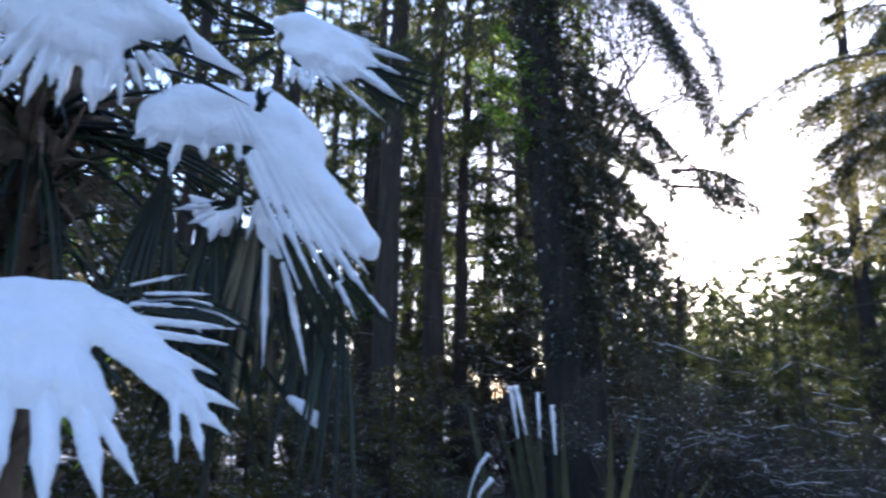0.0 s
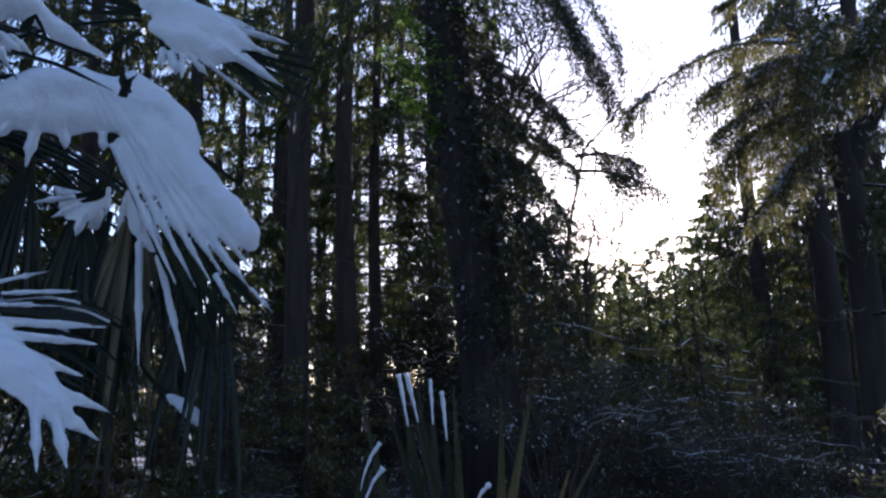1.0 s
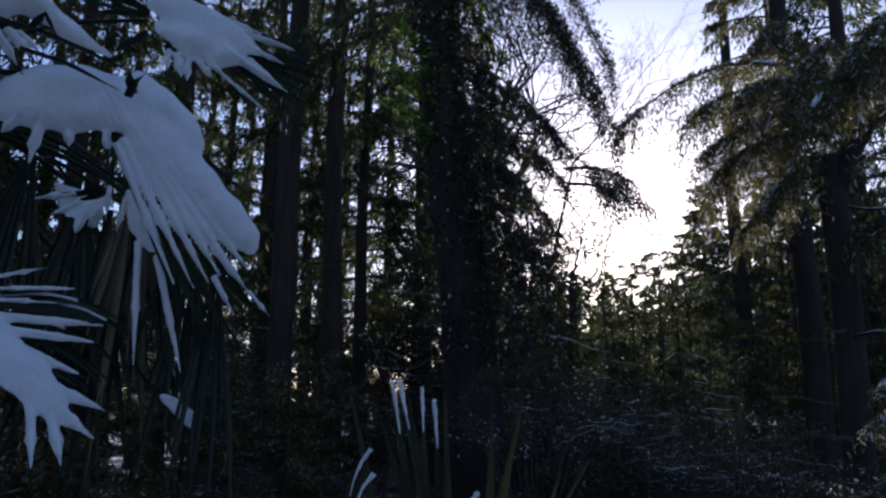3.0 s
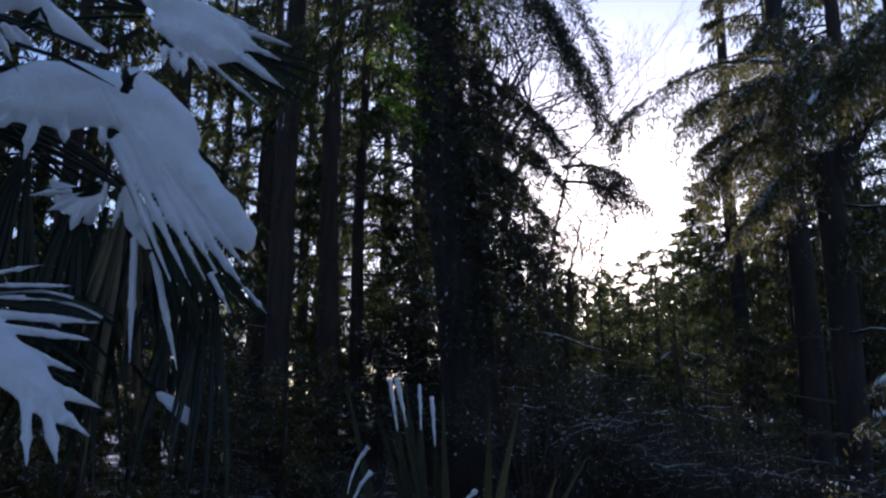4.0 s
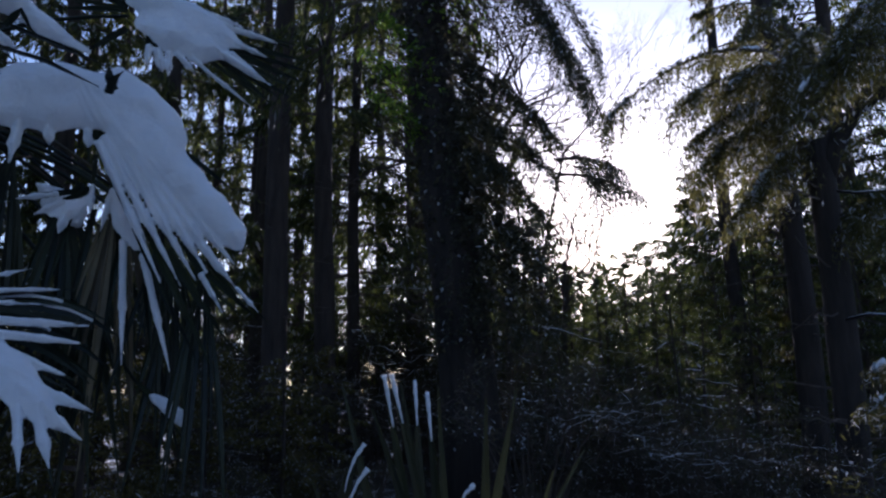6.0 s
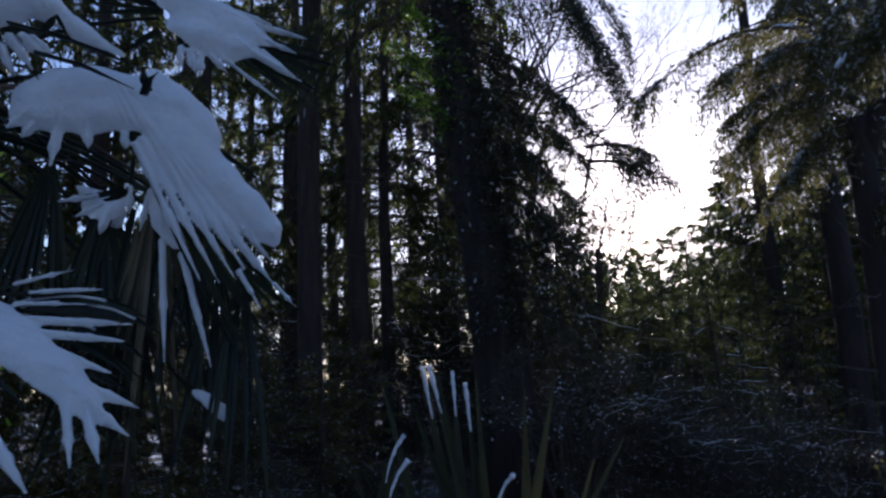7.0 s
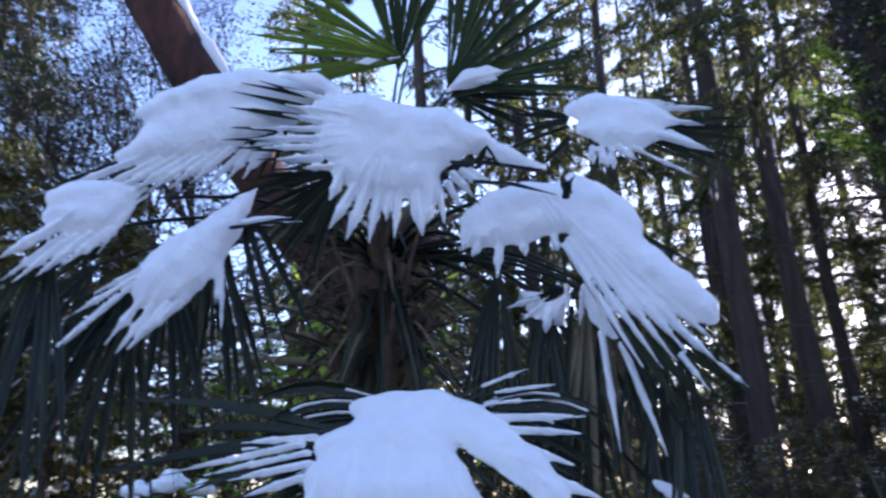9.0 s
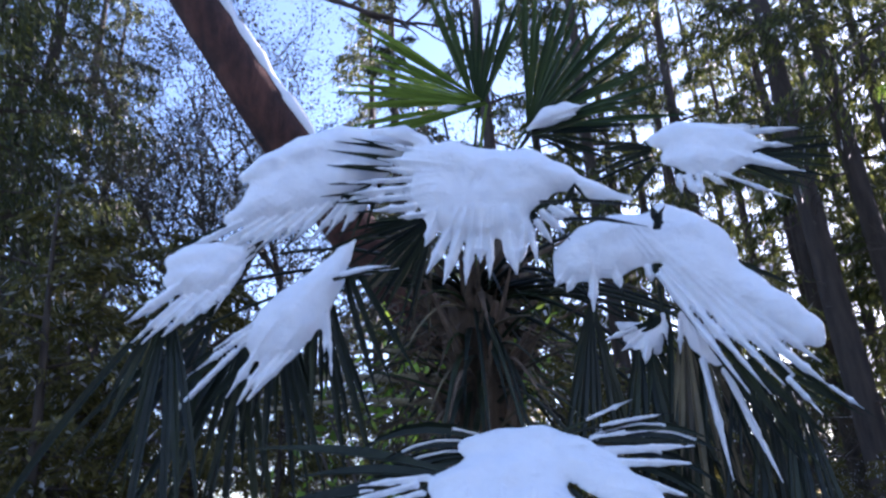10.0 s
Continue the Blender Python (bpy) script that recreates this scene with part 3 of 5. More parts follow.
def palm_tree():
    rng = np.random.default_rng(5)
    palm = thing("fan_palm", "windmill fan palm with a shaggy fibrous trunk, bowed by snow", "palm")
    z = np.linspace(0, 2.5, 18)
    axis = np.stack([-1.33 + 0.03 * z / 2.5, 2.2 + 0 * z, z], 1)
    part("trunk", mesh_of("trunk", *tube(axis, 0.105 + 0.02 * np.sin(z * 9) + 0.01 * rng.normal(size=18), 18, 0.07, rng), FIBRE, True), palm, "brown fibrous trunk with old leaf bases")
    for i in range(70):
        h = 0.6 + 1.95 * (i + rng.random()) / 70
        az = i * 2.4
        out = np.array([math.cos(az), math.sin(az), 0])
        a = np.array([-1.32, 2.2, h]) + out * 0.08
        b = a + out * rng.uniform(0.06, 0.14) + np.array([0, 0, rng.uniform(0.1, 0.22)])
        part("leaf_base", mesh_of("leaf_base", *tube(a + (b - a) * np.linspace(0, 1, 4)[:, None], (0.022, 0.02, 0.016, 0.009), 5, 0.1, rng), FIBRE), palm)
    for i in range(34):
        az, h = i * 2.4, rng.uniform(2.15, 2.55)
        out = np.array([math.cos(az), math.sin(az), 0])
        a = np.array([-1.3, 2.19, h]) + out * 0.07
        b = a + out * rng.uniform(0.12, 0.3) + np.array([0, 0, rng.uniform(0.02, 0.3)])
        part("leaf_base", mesh_of("leaf_base", *tube(a + (b - a) * np.linspace(0, 1, 4)[:, None], (0.018, 0.013, 0.009, 0.004), 5, 0.1, rng), FIBRE), palm)
    # dark leaflets and thin stalks that bristle from the crown
    for i in range(110):
        az, h = i * 2.4, rng.uniform(2.05, 2.6)
        out = np.array([math.cos(az), math.sin(az), 0])
        u = np.linspace(0, 1, 8)[:, None]
        far_end = out * rng.uniform(0.22, 0.5) + np.array([0, 0, rng.uniform(-0.42, 0.02)])
        pts = np.array([-1.3, 2.19, h]) + far_end * u + np.array([0, 0, rng.uniform(0.02, 0.14)]) * np.sin(u * np.pi)
        part("leaflet", mesh_of("leaflet", *tube(pts, 0.011 * np.clip((1.02 - u[:, 0]) * 2.2, 0.1, 1), 5, squash=0.3), FIBRE if i % 4 == 0 else PALM_DEAD if i % 7 == 0 else PALM), palm)
    # pale leaf stalks that arch out of the crown on all sides
    own = np.random.default_rng(77)
    for i in range(56):
        az, h = i * 2.4 + own.uniform(-0.3, 0.3), own.uniform(2.0, 2.5)
        out = np.array([math.cos(az), math.sin(az), 0])
        u = np.linspace(0, 1, 8)[:, None]
        pts = np.array([-1.3, 2.19, h]) + out * 0.09 + (out * own.uniform(0.16, 0.4) + np.array([0, 0, own.uniform(0.0, 0.3)])) * u - np.array([0, 0, own.uniform(0.02, 0.2)]) * u**2
        part("leaf_stalk", mesh_of("leaf_stalk", *tube(pts, 0.009 - 0.0055 * u[:, 0], 5, squash=0.6), (PALM_DEAD, FIBRE, PALM_MID)[i % 3]), palm)
    crown = (-1.29, 2.17, 2.46)
    front = "dark green fan leaf bent down under snow"
    old = "old fan leaf hanging folded below the crown"
    # the large leaves that carry snow: heaps (along, across, radius) and fingers (from, to, radius) on each leaf's plane
    # the middle leaf, whose snow spreads over its leaflets
    heaps = (
        ((-0.058, 0.171, 0.036), (-0.049, 0.071, 0.055), (-0.011, -0.014, 0.064), (-0.012, -0.129, 0.055), (0.017, -0.215, 0.035), (0.062, -0.301, 0.022), (0.087, -0.387, 0.012)),
        ((0.024, 0.134, 0.055), (0.05, 0.042, 0.075), (0.055, -0.071, 0.07), (0.044, -0.15, 0.043)),
        ((0.095, 0.115, 0.038), (0.115, 0.056, 0.046), (0.129, -0.042, 0.041)),
        ((0.119, -0.068, 0.052), (0.158, -0.101, 0.038)),
        ((-0.147, 0.272, 0.012), (-0.139, 0.193, 0.019), (-0.115, 0.141, 0.02)),
    )
    left = ((-0.074, 0.129, -0.118, 0.272, 0.013), (-0.044, 0.143, -0.072, 0.263, 0.0145), (-0.025, 0.163, -0.047, 0.27, 0.013), (-0.006, 0.177, -0.01, 0.352, 0.0116), (0.018, 0.184, 0.021, 0.351, 0.013), (0.042, 0.183, 0.043, 0.323, 0.013), (0.069, 0.172, 0.072, 0.28, 0.0145), (0.091, 0.148, 0.095, 0.217, 0.0145),)
    below = ((0.112, 0.119, 0.178, 0.15, 0.0188), (0.141, 0.084, 0.25, 0.149, 0.0174), (0.149, 0.056, 0.278, 0.108, 0.0188), (0.144, 0.025, 0.285, 0.052, 0.0188), (0.148, -0.0, 0.235, 0.011, 0.0159), (0.155, -0.022, 0.278, -0.01, 0.0145), (0.148, -0.068, 0.264, -0.079, 0.029),)
    right = ((0.17, -0.105, 0.235, -0.094, 0.0174), (0.162, -0.124, 0.235, -0.134, 0.013), (0.133, -0.144, 0.191, -0.176, 0.013), (0.108, -0.159, 0.169, -0.209, 0.013), (0.099, -0.182, 0.14, -0.23, 0.0116), (0.096, -0.202, 0.125, -0.244, 0.0101),)
    snow_leaf(palm, crown, (-0.956, 1.727, 2.622), (-0.081, 0.107, -0.991), (0.549, -0.825, -0.134), heaps, ((left, 0.055), (below, 0.012), (right, 0.02),), ((-0.082, 0.129, -0.132, 0.378), (-0.051, 0.143, -0.109, 0.398), (-0.028, 0.156, -0.066, 0.403), (-0.006, 0.184, -0.011, 0.394), (0.042, 0.183, 0.049, 0.35), ), 11, front)
    # the large leaf that hangs beside it, ridged along its leaflets
    heaps = (
        ((-0.016, -0.023, 0.023), (0.052, -0.045, 0.039), (0.111, -0.074, 0.037), (0.158, -0.09, 0.029)),
        ((0.057, 0.005, 0.034), (0.16, -0.03, 0.051), (0.257, -0.065, 0.049), (0.344, -0.103, 0.043), (0.411, -0.129, 0.033), (0.442, -0.131, 0.017)),
        ((0.068, 0.03, 0.026), (0.15, 0.018, 0.031), (0.237, 0.006, 0.026)),
        ((0.004, 0.023, 0.037), (-0.029, 0.1, 0.044), (-0.045, 0.172, 0.044), (-0.044, 0.24, 0.037)),
        ((0.056, 0.059, 0.04), (0.027, 0.146, 0.047), (-0.001, 0.219, 0.043), (-0.011, 0.273, 0.024)),
    )
    ridges = ((0.126, 0.074, 0.477, 0.059, 0.0128), (0.119, 0.058, 0.488, 0.022, 0.0157), (0.13, 0.037, 0.486, -0.013, 0.0186), (0.175, 0.016, 0.478, -0.043, 0.02), (0.237, -0.009, 0.47, -0.073, 0.0186), (0.277, -0.039, 0.484, -0.108, 0.0186), (0.415, -0.053, 0.529, -0.089, 0.0143),)
    tips = ((0.48, -0.029, 0.578, -0.042, 0.0086), (0.538, -0.093, 0.613, -0.121, 0.0057), (0.018, 0.252, 0.04, 0.286, 0.0143), (0.041, 0.21, 0.115, 0.255, 0.0157), (0.063, 0.157, 0.101, 0.169, 0.0128), (0.094, 0.087, 0.131, 0.098, 0.0128), (-0.004, 0.26, 0.009, 0.304, 0.0114),)
    snow_leaf(palm, crown, (-0.586, 1.96, 2.459), (0.369, 0.171, -0.914), (0.328, -0.944, -0.045), heaps, ((ridges, 0.012), (tips, 0.02),), ((0.434, -0.02, 0.627, -0.115), (0.462, -0.018, 0.61, -0.083), (0.479, -0.022, 0.594, -0.051), (0.341, 0.043, 0.55, 0.035), (0.399, 0.018, 0.575, -0.014), (0.168, -0.072, 0.249, -0.13), (0.161, -0.076, 0.322, -0.176), (0.329, 0.066, 0.522, 0.061), (0.452, -0.053, 0.589, -0.096), ), 12, front)
    # a smaller leaf under it with two long icy leaflets
    heaps = (
        ((0.033, -0.005, 0.022), (0.105, -0.017, 0.028), (0.16, -0.038, 0.024)),
        ((0.04, 0.052, 0.013), (0.063, 0.099, 0.019), (0.071, 0.138, 0.013)),
    )
    long = ((0.154, -0.005, 0.439, 0.031, 0.0118), (0.194, -0.045, 0.473, -0.07, 0.0133),)
    short = ((0.024, 0.125, 0.03, 0.206, 0.0088), (0.046, 0.113, 0.07, 0.174, 0.0118), (0.072, 0.105, 0.118, 0.129, 0.0133), (0.011, 0.045, 0.091, 0.061, 0.0059), (0.043, 0.012, 0.127, 0.042, 0.0088),)
    snow_leaf(palm, crown, (-0.612, 2.09, 2.269), (0.18, 0.041, -0.983), (0.319, -0.947, 0.019), heaps, ((long, 0.01), (short, 0.02),), ((0.108, 0.001, 0.43, 0.013), (0.111, -0.012, 0.377, 0.065), (0.163, -0.04, 0.465, -0.136), (0.181, -0.049, 0.454, -0.034), (0.187, -0.075, 0.486, -0.168), (0.065, 0.047, 0.281, 0.121), (0.053, 0.089, 0.268, 0.175), (0.194, -0.101, 0.446, -0.221), ), 23, front)
    # the leaf held out level to one side
    heaps = (
        ((0.004, -0.018, 0.024), (0.06, -0.033, 0.041), (0.132, -0.027, 0.045), (0.203, -0.024, 0.033), (0.257, -0.014, 0.018)),
        ((0.045, 0.034, 0.024), (0.115, 0.042, 0.036), (0.185, 0.042, 0.03), (0.236, 0.03, 0.018)),
    )
    outer = ((0.169, -0.062, 0.259, -0.066, 0.009), (0.2, -0.044, 0.351, -0.063, 0.012), (0.257, -0.014, 0.334, -0.011, 0.0105), (0.257, 0.019, 0.335, 0.053, 0.0105), (0.239, 0.033, 0.365, 0.059, 0.012),)
    under = ((0.176, 0.074, 0.343, 0.137, 0.0075), (0.142, 0.078, 0.198, 0.11, 0.0105), (0.098, 0.089, 0.125, 0.136, 0.0135), (0.078, 0.087, 0.088, 0.131, 0.012), (0.125, 0.085, 0.14, 0.14, 0.009),)
    snow_leaf(palm, crown, (-0.57, 1.976, 2.668), (0.922, 0.285, -0.262), (0.316, -0.945, 0.084), heaps, ((outer, 0.05), (under, 0.012),), ((0.211, 0.033, 0.403, 0.081), (0.226, 0.04, 0.387, 0.106), (0.236, 0.014, 0.448, 0.012), (0.248, 0.004, 0.463, -0.027), (0.246, -0.012, 0.428, -0.05), (0.201, -0.04, 0.399, -0.085), (0.2, 0.051, 0.36, 0.102), (0.224, 0.024, 0.437, 0.04), (0.0, 0.0, -0.148, 0.009), (0.002, 0.008, -0.154, 0.053), (0.0, 0.0, -0.139, -0.019), (0.002, 0.012, -0.133, 0.076), (0.018, 0.057, -0.037, 0.148), (0.13, -0.041, 0.276, -0.1), ), 13, front)
    # the broad leaf on the other side, its ridges all slanting one way
    heaps = (
        ((0.451, 0.164, 0.022), (0.383, 0.148, 0.043), (0.286, 0.124, 0.059), (0.19, 0.093, 0.062), (0.075, 0.031, 0.046), (0.008, -0.014, 0.031)),
        ((0.452, 0.089, 0.043), (0.364, 0.067, 0.059), (0.255, 0.035, 0.062), (0.146, -0.003, 0.053)),
        ((0.546, 0.082, 0.022), (0.486, 0.068, 0.034), (0.403, 0.036, 0.037), (0.304, 0.003, 0.04)),
    )
    outer = ((0.522, 0.056, 0.715, 0.076, 0.0124), (0.468, 0.03, 0.651, 0.033, 0.0124), (0.438, 0.014, 0.612, 0.01, 0.0124), (0.402, 0.001, 0.58, -0.013, 0.0124), (0.372, -0.011, 0.54, -0.031, 0.0124),)
    inner = ((0.34, -0.02, 0.489, -0.048, 0.0124), (0.306, -0.03, 0.443, -0.062, 0.0124), (0.27, -0.045, 0.409, -0.089, 0.0124), (0.241, -0.051, 0.369, -0.101, 0.0124), (0.217, -0.054, 0.321, -0.114, 0.0124), (0.195, -0.055, 0.284, -0.104, 0.0108), (0.175, -0.05, 0.248, -0.098, 0.0093),)
    snow_leaf(palm, crown, (-1.114, 1.683, 2.783), (-0.69, -0.5, -0.524), (0.623, -0.778, -0.079), heaps, ((outer, 0.02), (inner, 0.015),), ((0.519, 0.063, 0.727, 0.096), (0.452, 0.017, 0.667, 0.029), (0.389, -0.01, 0.566, -0.029), (0.322, -0.03, 0.482, -0.069), (0.169, -0.045, 0.325, -0.15), (0.149, -0.038, 0.282, -0.158), ), 14, front)
    # the outermost leaf, running out in long points
    heaps = (
        ((0.224, 0.126, 0.027), (0.181, 0.1, 0.041), (0.123, 0.056, 0.047), (0.064, 0.035, 0.03)),
        ((0.259, 0.088, 0.027), (0.215, 0.051, 0.041), (0.157, 0.016, 0.036)),
    )
    points = ((0.257, 0.063, 0.406, 0.067, 0.0197), (0.267, 0.035, 0.445, 0.018, 0.0121), (0.248, 0.021, 0.415, 0.003, 0.0121), (0.218, 0.005, 0.37, -0.014, 0.0137), (0.182, -0.008, 0.309, -0.026, 0.0106), (0.132, -0.002, 0.255, -0.031, 0.0091), (0.1, 0.007, 0.235, -0.045, 0.0076),)
    snow_leaf(palm, crown, (-1.458, 1.48, 2.5), (-0.434, -0.606, -0.666), (0.775, -0.628, 0.067), heaps, ((points, 0.02),), ((0.232, 0.006, 0.412, -0.032), (0.184, -0.011, 0.353, -0.044), (0.136, -0.009, 0.3, -0.05), (0.103, 0.005, 0.273, -0.052), ), 15, front)
    # the narrow leaf that droops and widens to a tuft
    heaps = (
        ((0.029, 0.005, 0.009), (0.08, 0.009, 0.021), (0.15, 0.007, 0.04), (0.211, 0.011, 0.052), (0.271, 0.03, 0.058), (0.329, 0.05, 0.051), (0.384, 0.058, 0.039)),
        ((0.279, -0.013, 0.039), (0.343, 0.003, 0.04), (0.402, 0.028, 0.027)),
    )
    tuft = ((0.391, 0.046, 0.541, 0.044, 0.0149), (0.392, 0.019, 0.543, 0.011, 0.0149), (0.386, -0.008, 0.523, -0.004, 0.0164), (0.368, -0.026, 0.485, -0.008, 0.0134), (0.315, -0.029, 0.382, -0.037, 0.0119), (0.287, -0.031, 0.314, -0.046, 0.0104),)
    side = ((0.148, 0.0, 0.029, -0.135, 0.0074), (0.406, 0.085, 0.665, 0.132, 0.0074), (0.44, 0.097, 0.732, 0.141, 0.006), (0.38, 0.09, 0.548, 0.153, 0.0089), (0.34, 0.087, 0.464, 0.14, 0.0074), (0.205, -0.022, 0.373, -0.151, 0.0089), (0.245, -0.04, 0.348, -0.112, 0.0045),)
    snow_leaf(palm, crown, (-1.263, 1.614, 2.521), (-0.441, -0.351, -0.826), (0.69, -0.721, -0.062), heaps, ((tuft, 0.008), (side, 0.02),), ((0.359, 0.043, 0.648, 0.085), (0.343, 0.022, 0.602, 0.064), (0.388, 0.083, 0.61, 0.164), (0.36, 0.091, 0.557, 0.179), (0.334, 0.079, 0.509, 0.157), (0.128, -0.027, 0.359, -0.285), (0.119, -0.038, 0.314, -0.301), (0.237, -0.026, 0.419, -0.199), (0.275, -0.023, 0.466, -0.155), (0.21, -0.039, 0.389, -0.242), (0.087, -0.031, 0.253, -0.34), ), 16, front)
    # the low leaf under the crown, buried in snow
    heaps = (
        ((-0.069, 0.166, 0.034), (-0.074, 0.086, 0.05), (-0.083, -0.007, 0.05), (-0.063, -0.087, 0.037), (-0.039, -0.153, 0.024)),
        ((0.045, 0.215, 0.045), (0.039, 0.124, 0.082), (0.025, 0.017, 0.079)),
        ((0.134, 0.214, 0.053), (0.139, 0.11, 0.079), (0.126, -0.028, 0.071), (0.184, -0.091, 0.048)),
        ((-0.02, -0.07, 0.045), (0.015, -0.148, 0.053), (0.071, -0.216, 0.05), (0.129, -0.268, 0.037), (0.171, -0.301, 0.021)),
    )
    right = ((-0.055, -0.153, -0.075, -0.358, 0.0132), (-0.024, -0.179, -0.025, -0.346, 0.0132), (0.013, -0.179, 0.064, -0.326, 0.0159), (0.091, -0.24, 0.146, -0.379, 0.0185), (0.139, -0.268, 0.212, -0.361, 0.0185), (-0.098, -0.126, -0.12, -0.26, 0.0066), (-0.135, -0.15, -0.173, -0.303, 0.0079), (-0.154, -0.118, -0.225, -0.239, 0.0053),)
    left = ((0.024, 0.255, 0.05, 0.423, 0.0106), (0.046, 0.282, 0.138, 0.554, 0.0132), (0.068, 0.265, 0.139, 0.476, 0.0119), (0.096, 0.255, 0.15, 0.423, 0.0119), (0.121, 0.235, 0.186, 0.376, 0.0132),)
    ahead = ((0.163, 0.227, 0.336, 0.253, 0.0291), (0.179, 0.152, 0.391, 0.147, 0.0357), (0.181, 0.068, 0.416, 0.041, 0.0383), (0.176, -0.008, 0.4, -0.048, 0.0357), (0.179, -0.067, 0.373, -0.136, 0.0317), (0.19, -0.103, 0.336, -0.194, 0.0198), (0.159, -0.279, 0.277, -0.311, 0.0159), (0.154, -0.244, 0.286, -0.261, 0.0132),)
    snow_leaf(palm, crown, (-0.913, 1.811, 1.878), (0.196, -0.522, -0.83), (0.429, -0.716, 0.551), heaps, ((right, 0.02), (left, 0.02), (ahead, 0.03),), ((0.043, -0.069, 0.165, -0.185), (-0.093, -0.153, -0.09, -0.39), (-0.128, -0.153, -0.189, -0.331), (0.062, 0.247, 0.167, 0.507), (0.107, 0.238, 0.203, 0.434), (0.02, -0.179, 0.099, -0.348), (0.016, 0.256, 0.075, 0.448), ), 17, front)
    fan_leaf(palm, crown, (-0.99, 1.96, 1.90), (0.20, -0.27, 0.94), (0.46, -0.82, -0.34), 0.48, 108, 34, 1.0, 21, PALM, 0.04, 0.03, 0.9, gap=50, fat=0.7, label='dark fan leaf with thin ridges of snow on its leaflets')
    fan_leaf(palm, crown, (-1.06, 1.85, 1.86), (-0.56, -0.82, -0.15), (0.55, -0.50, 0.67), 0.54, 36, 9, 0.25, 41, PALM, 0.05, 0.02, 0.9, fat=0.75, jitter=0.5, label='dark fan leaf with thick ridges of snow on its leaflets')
    # upright young leaves; the first has back light painted into its colour
    fan_leaf(palm, crown, (-1.085, 2.025, 3.042), (-0.754, -0.616, 0.23), (0.467, -0.748, -0.472), 0.455, 27, 13, 0.1, 18, PALM_LIGHT, width=0.032, jitter=0.2, label='yellow-green young fan leaf with back light painted into its colour')
    fan_leaf(palm, crown, (-1.137, 2.05, 3.039), (0.328, -0.334, 0.884), (0.481, -0.746, -0.461), 0.425, 26, 9, 0.02, 19, PALM_MID, width=0.024, jitter=0.4, label='upright green fan leaf')
    fan_leaf(palm, crown, (-0.996, 2.112, 2.956), (0.799, 0.108, 0.591), (0.43, -0.789, -0.438), 0.46, 46, 22, 0.08, 20, PALM_MID, width=0.034, jitter=0.25, label='upright green fan leaf')
    fan_leaf(palm, crown, (-1.03, 2.204, 2.988), (0.899, 0.322, 0.298), (0.427, -0.796, -0.429), 0.357, 55, 16, 0.1, 24, PALM, width=0.014, jitter=0.5, label='half-open fan leaf with thin dark leaflets')
    # little snow caught on the upright leaves
    heaps = (
        ((-0.019, 0.011, 0.012), (0.055, 0.003, 0.03), (0.113, 0.008, 0.023), (0.15, 0.016, 0.009)),
    )
    tips = ((0.088, 0.013, 0.187, 0.023, 0.0089), (0.073, 0.026, 0.135, 0.036, 0.0106),)
    snow_leaf(palm, crown, (-0.963, 2.083, 2.946), (0.87, 0.371, 0.325), (0.457, -0.853, -0.251), heaps, ((tips, 0.02),), ((-0.01, 0.025, 0.12, 0.026), (-0.013, 0.033, 0.16, 0.066), ), 25, 'upright fan leaf with a small heap of snow')
    heaps = (
        ((-0.048, -0.003, 0.005), (0.018, -0.003, 0.009), (0.088, -0.005, 0.005)),
    )
    tips = ((0.088, -0.005, 0.14, -0.007, 0.0036),)
    snow_leaf(palm, crown, (-1.187, 1.921, 3.013), (0.823, 0.553, 0.128), (0.565, -0.776, -0.28), heaps, ((tips, 0.02),), (), 26, 'fan leaf edge with a thin line of snow')
    fan_leaf(palm, crown, (-0.56, 2.20, 1.80), (0.75, -0.17, -0.64), (0.05, -0.95, 0.32), 0.2, 5, 3, 0.1, 22, PALM, label=old, mounds=[[(0.063, 0.002, 0.014, 0.007), (0.105, -0.006, 0.014, 0.015), (0.143, -0.008, 0.013, 0.017), (0.172, -0.004, 0.013, 0.009)]])
    fan_leaf(palm, crown, (-1.18, 1.834, 2.611), (-0.762, -0.335, -0.553), (0.572, -0.748, -0.335), 0.334, 38, 15, 0.25, 71, PALM, jitter=0.5, width=0.014, label='dark fan leaf bristling from the crown')
    fan_leaf(palm, crown, (-1.246, 1.896, 2.608), (-0.661, -0.209, -0.721), (0.582, -0.749, -0.317), 0.331, 40, 9, 0.2, 73, PALM_DEAD, jitter=0.5, width=0.012, label='dry brown fan leaf in the crown')
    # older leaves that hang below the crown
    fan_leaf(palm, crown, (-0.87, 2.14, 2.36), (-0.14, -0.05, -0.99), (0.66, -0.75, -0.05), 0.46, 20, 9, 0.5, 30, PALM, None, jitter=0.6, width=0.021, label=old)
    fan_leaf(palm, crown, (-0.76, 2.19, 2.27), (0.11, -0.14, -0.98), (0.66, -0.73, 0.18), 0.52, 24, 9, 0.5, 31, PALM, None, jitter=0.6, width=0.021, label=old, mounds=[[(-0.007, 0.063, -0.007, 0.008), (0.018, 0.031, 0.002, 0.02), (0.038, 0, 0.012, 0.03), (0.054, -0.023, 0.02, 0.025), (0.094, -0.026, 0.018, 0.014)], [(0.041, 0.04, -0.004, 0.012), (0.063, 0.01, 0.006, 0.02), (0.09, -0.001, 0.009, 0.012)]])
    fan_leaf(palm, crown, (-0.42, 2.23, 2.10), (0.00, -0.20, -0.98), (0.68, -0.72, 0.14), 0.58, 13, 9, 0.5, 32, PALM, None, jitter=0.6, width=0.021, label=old)
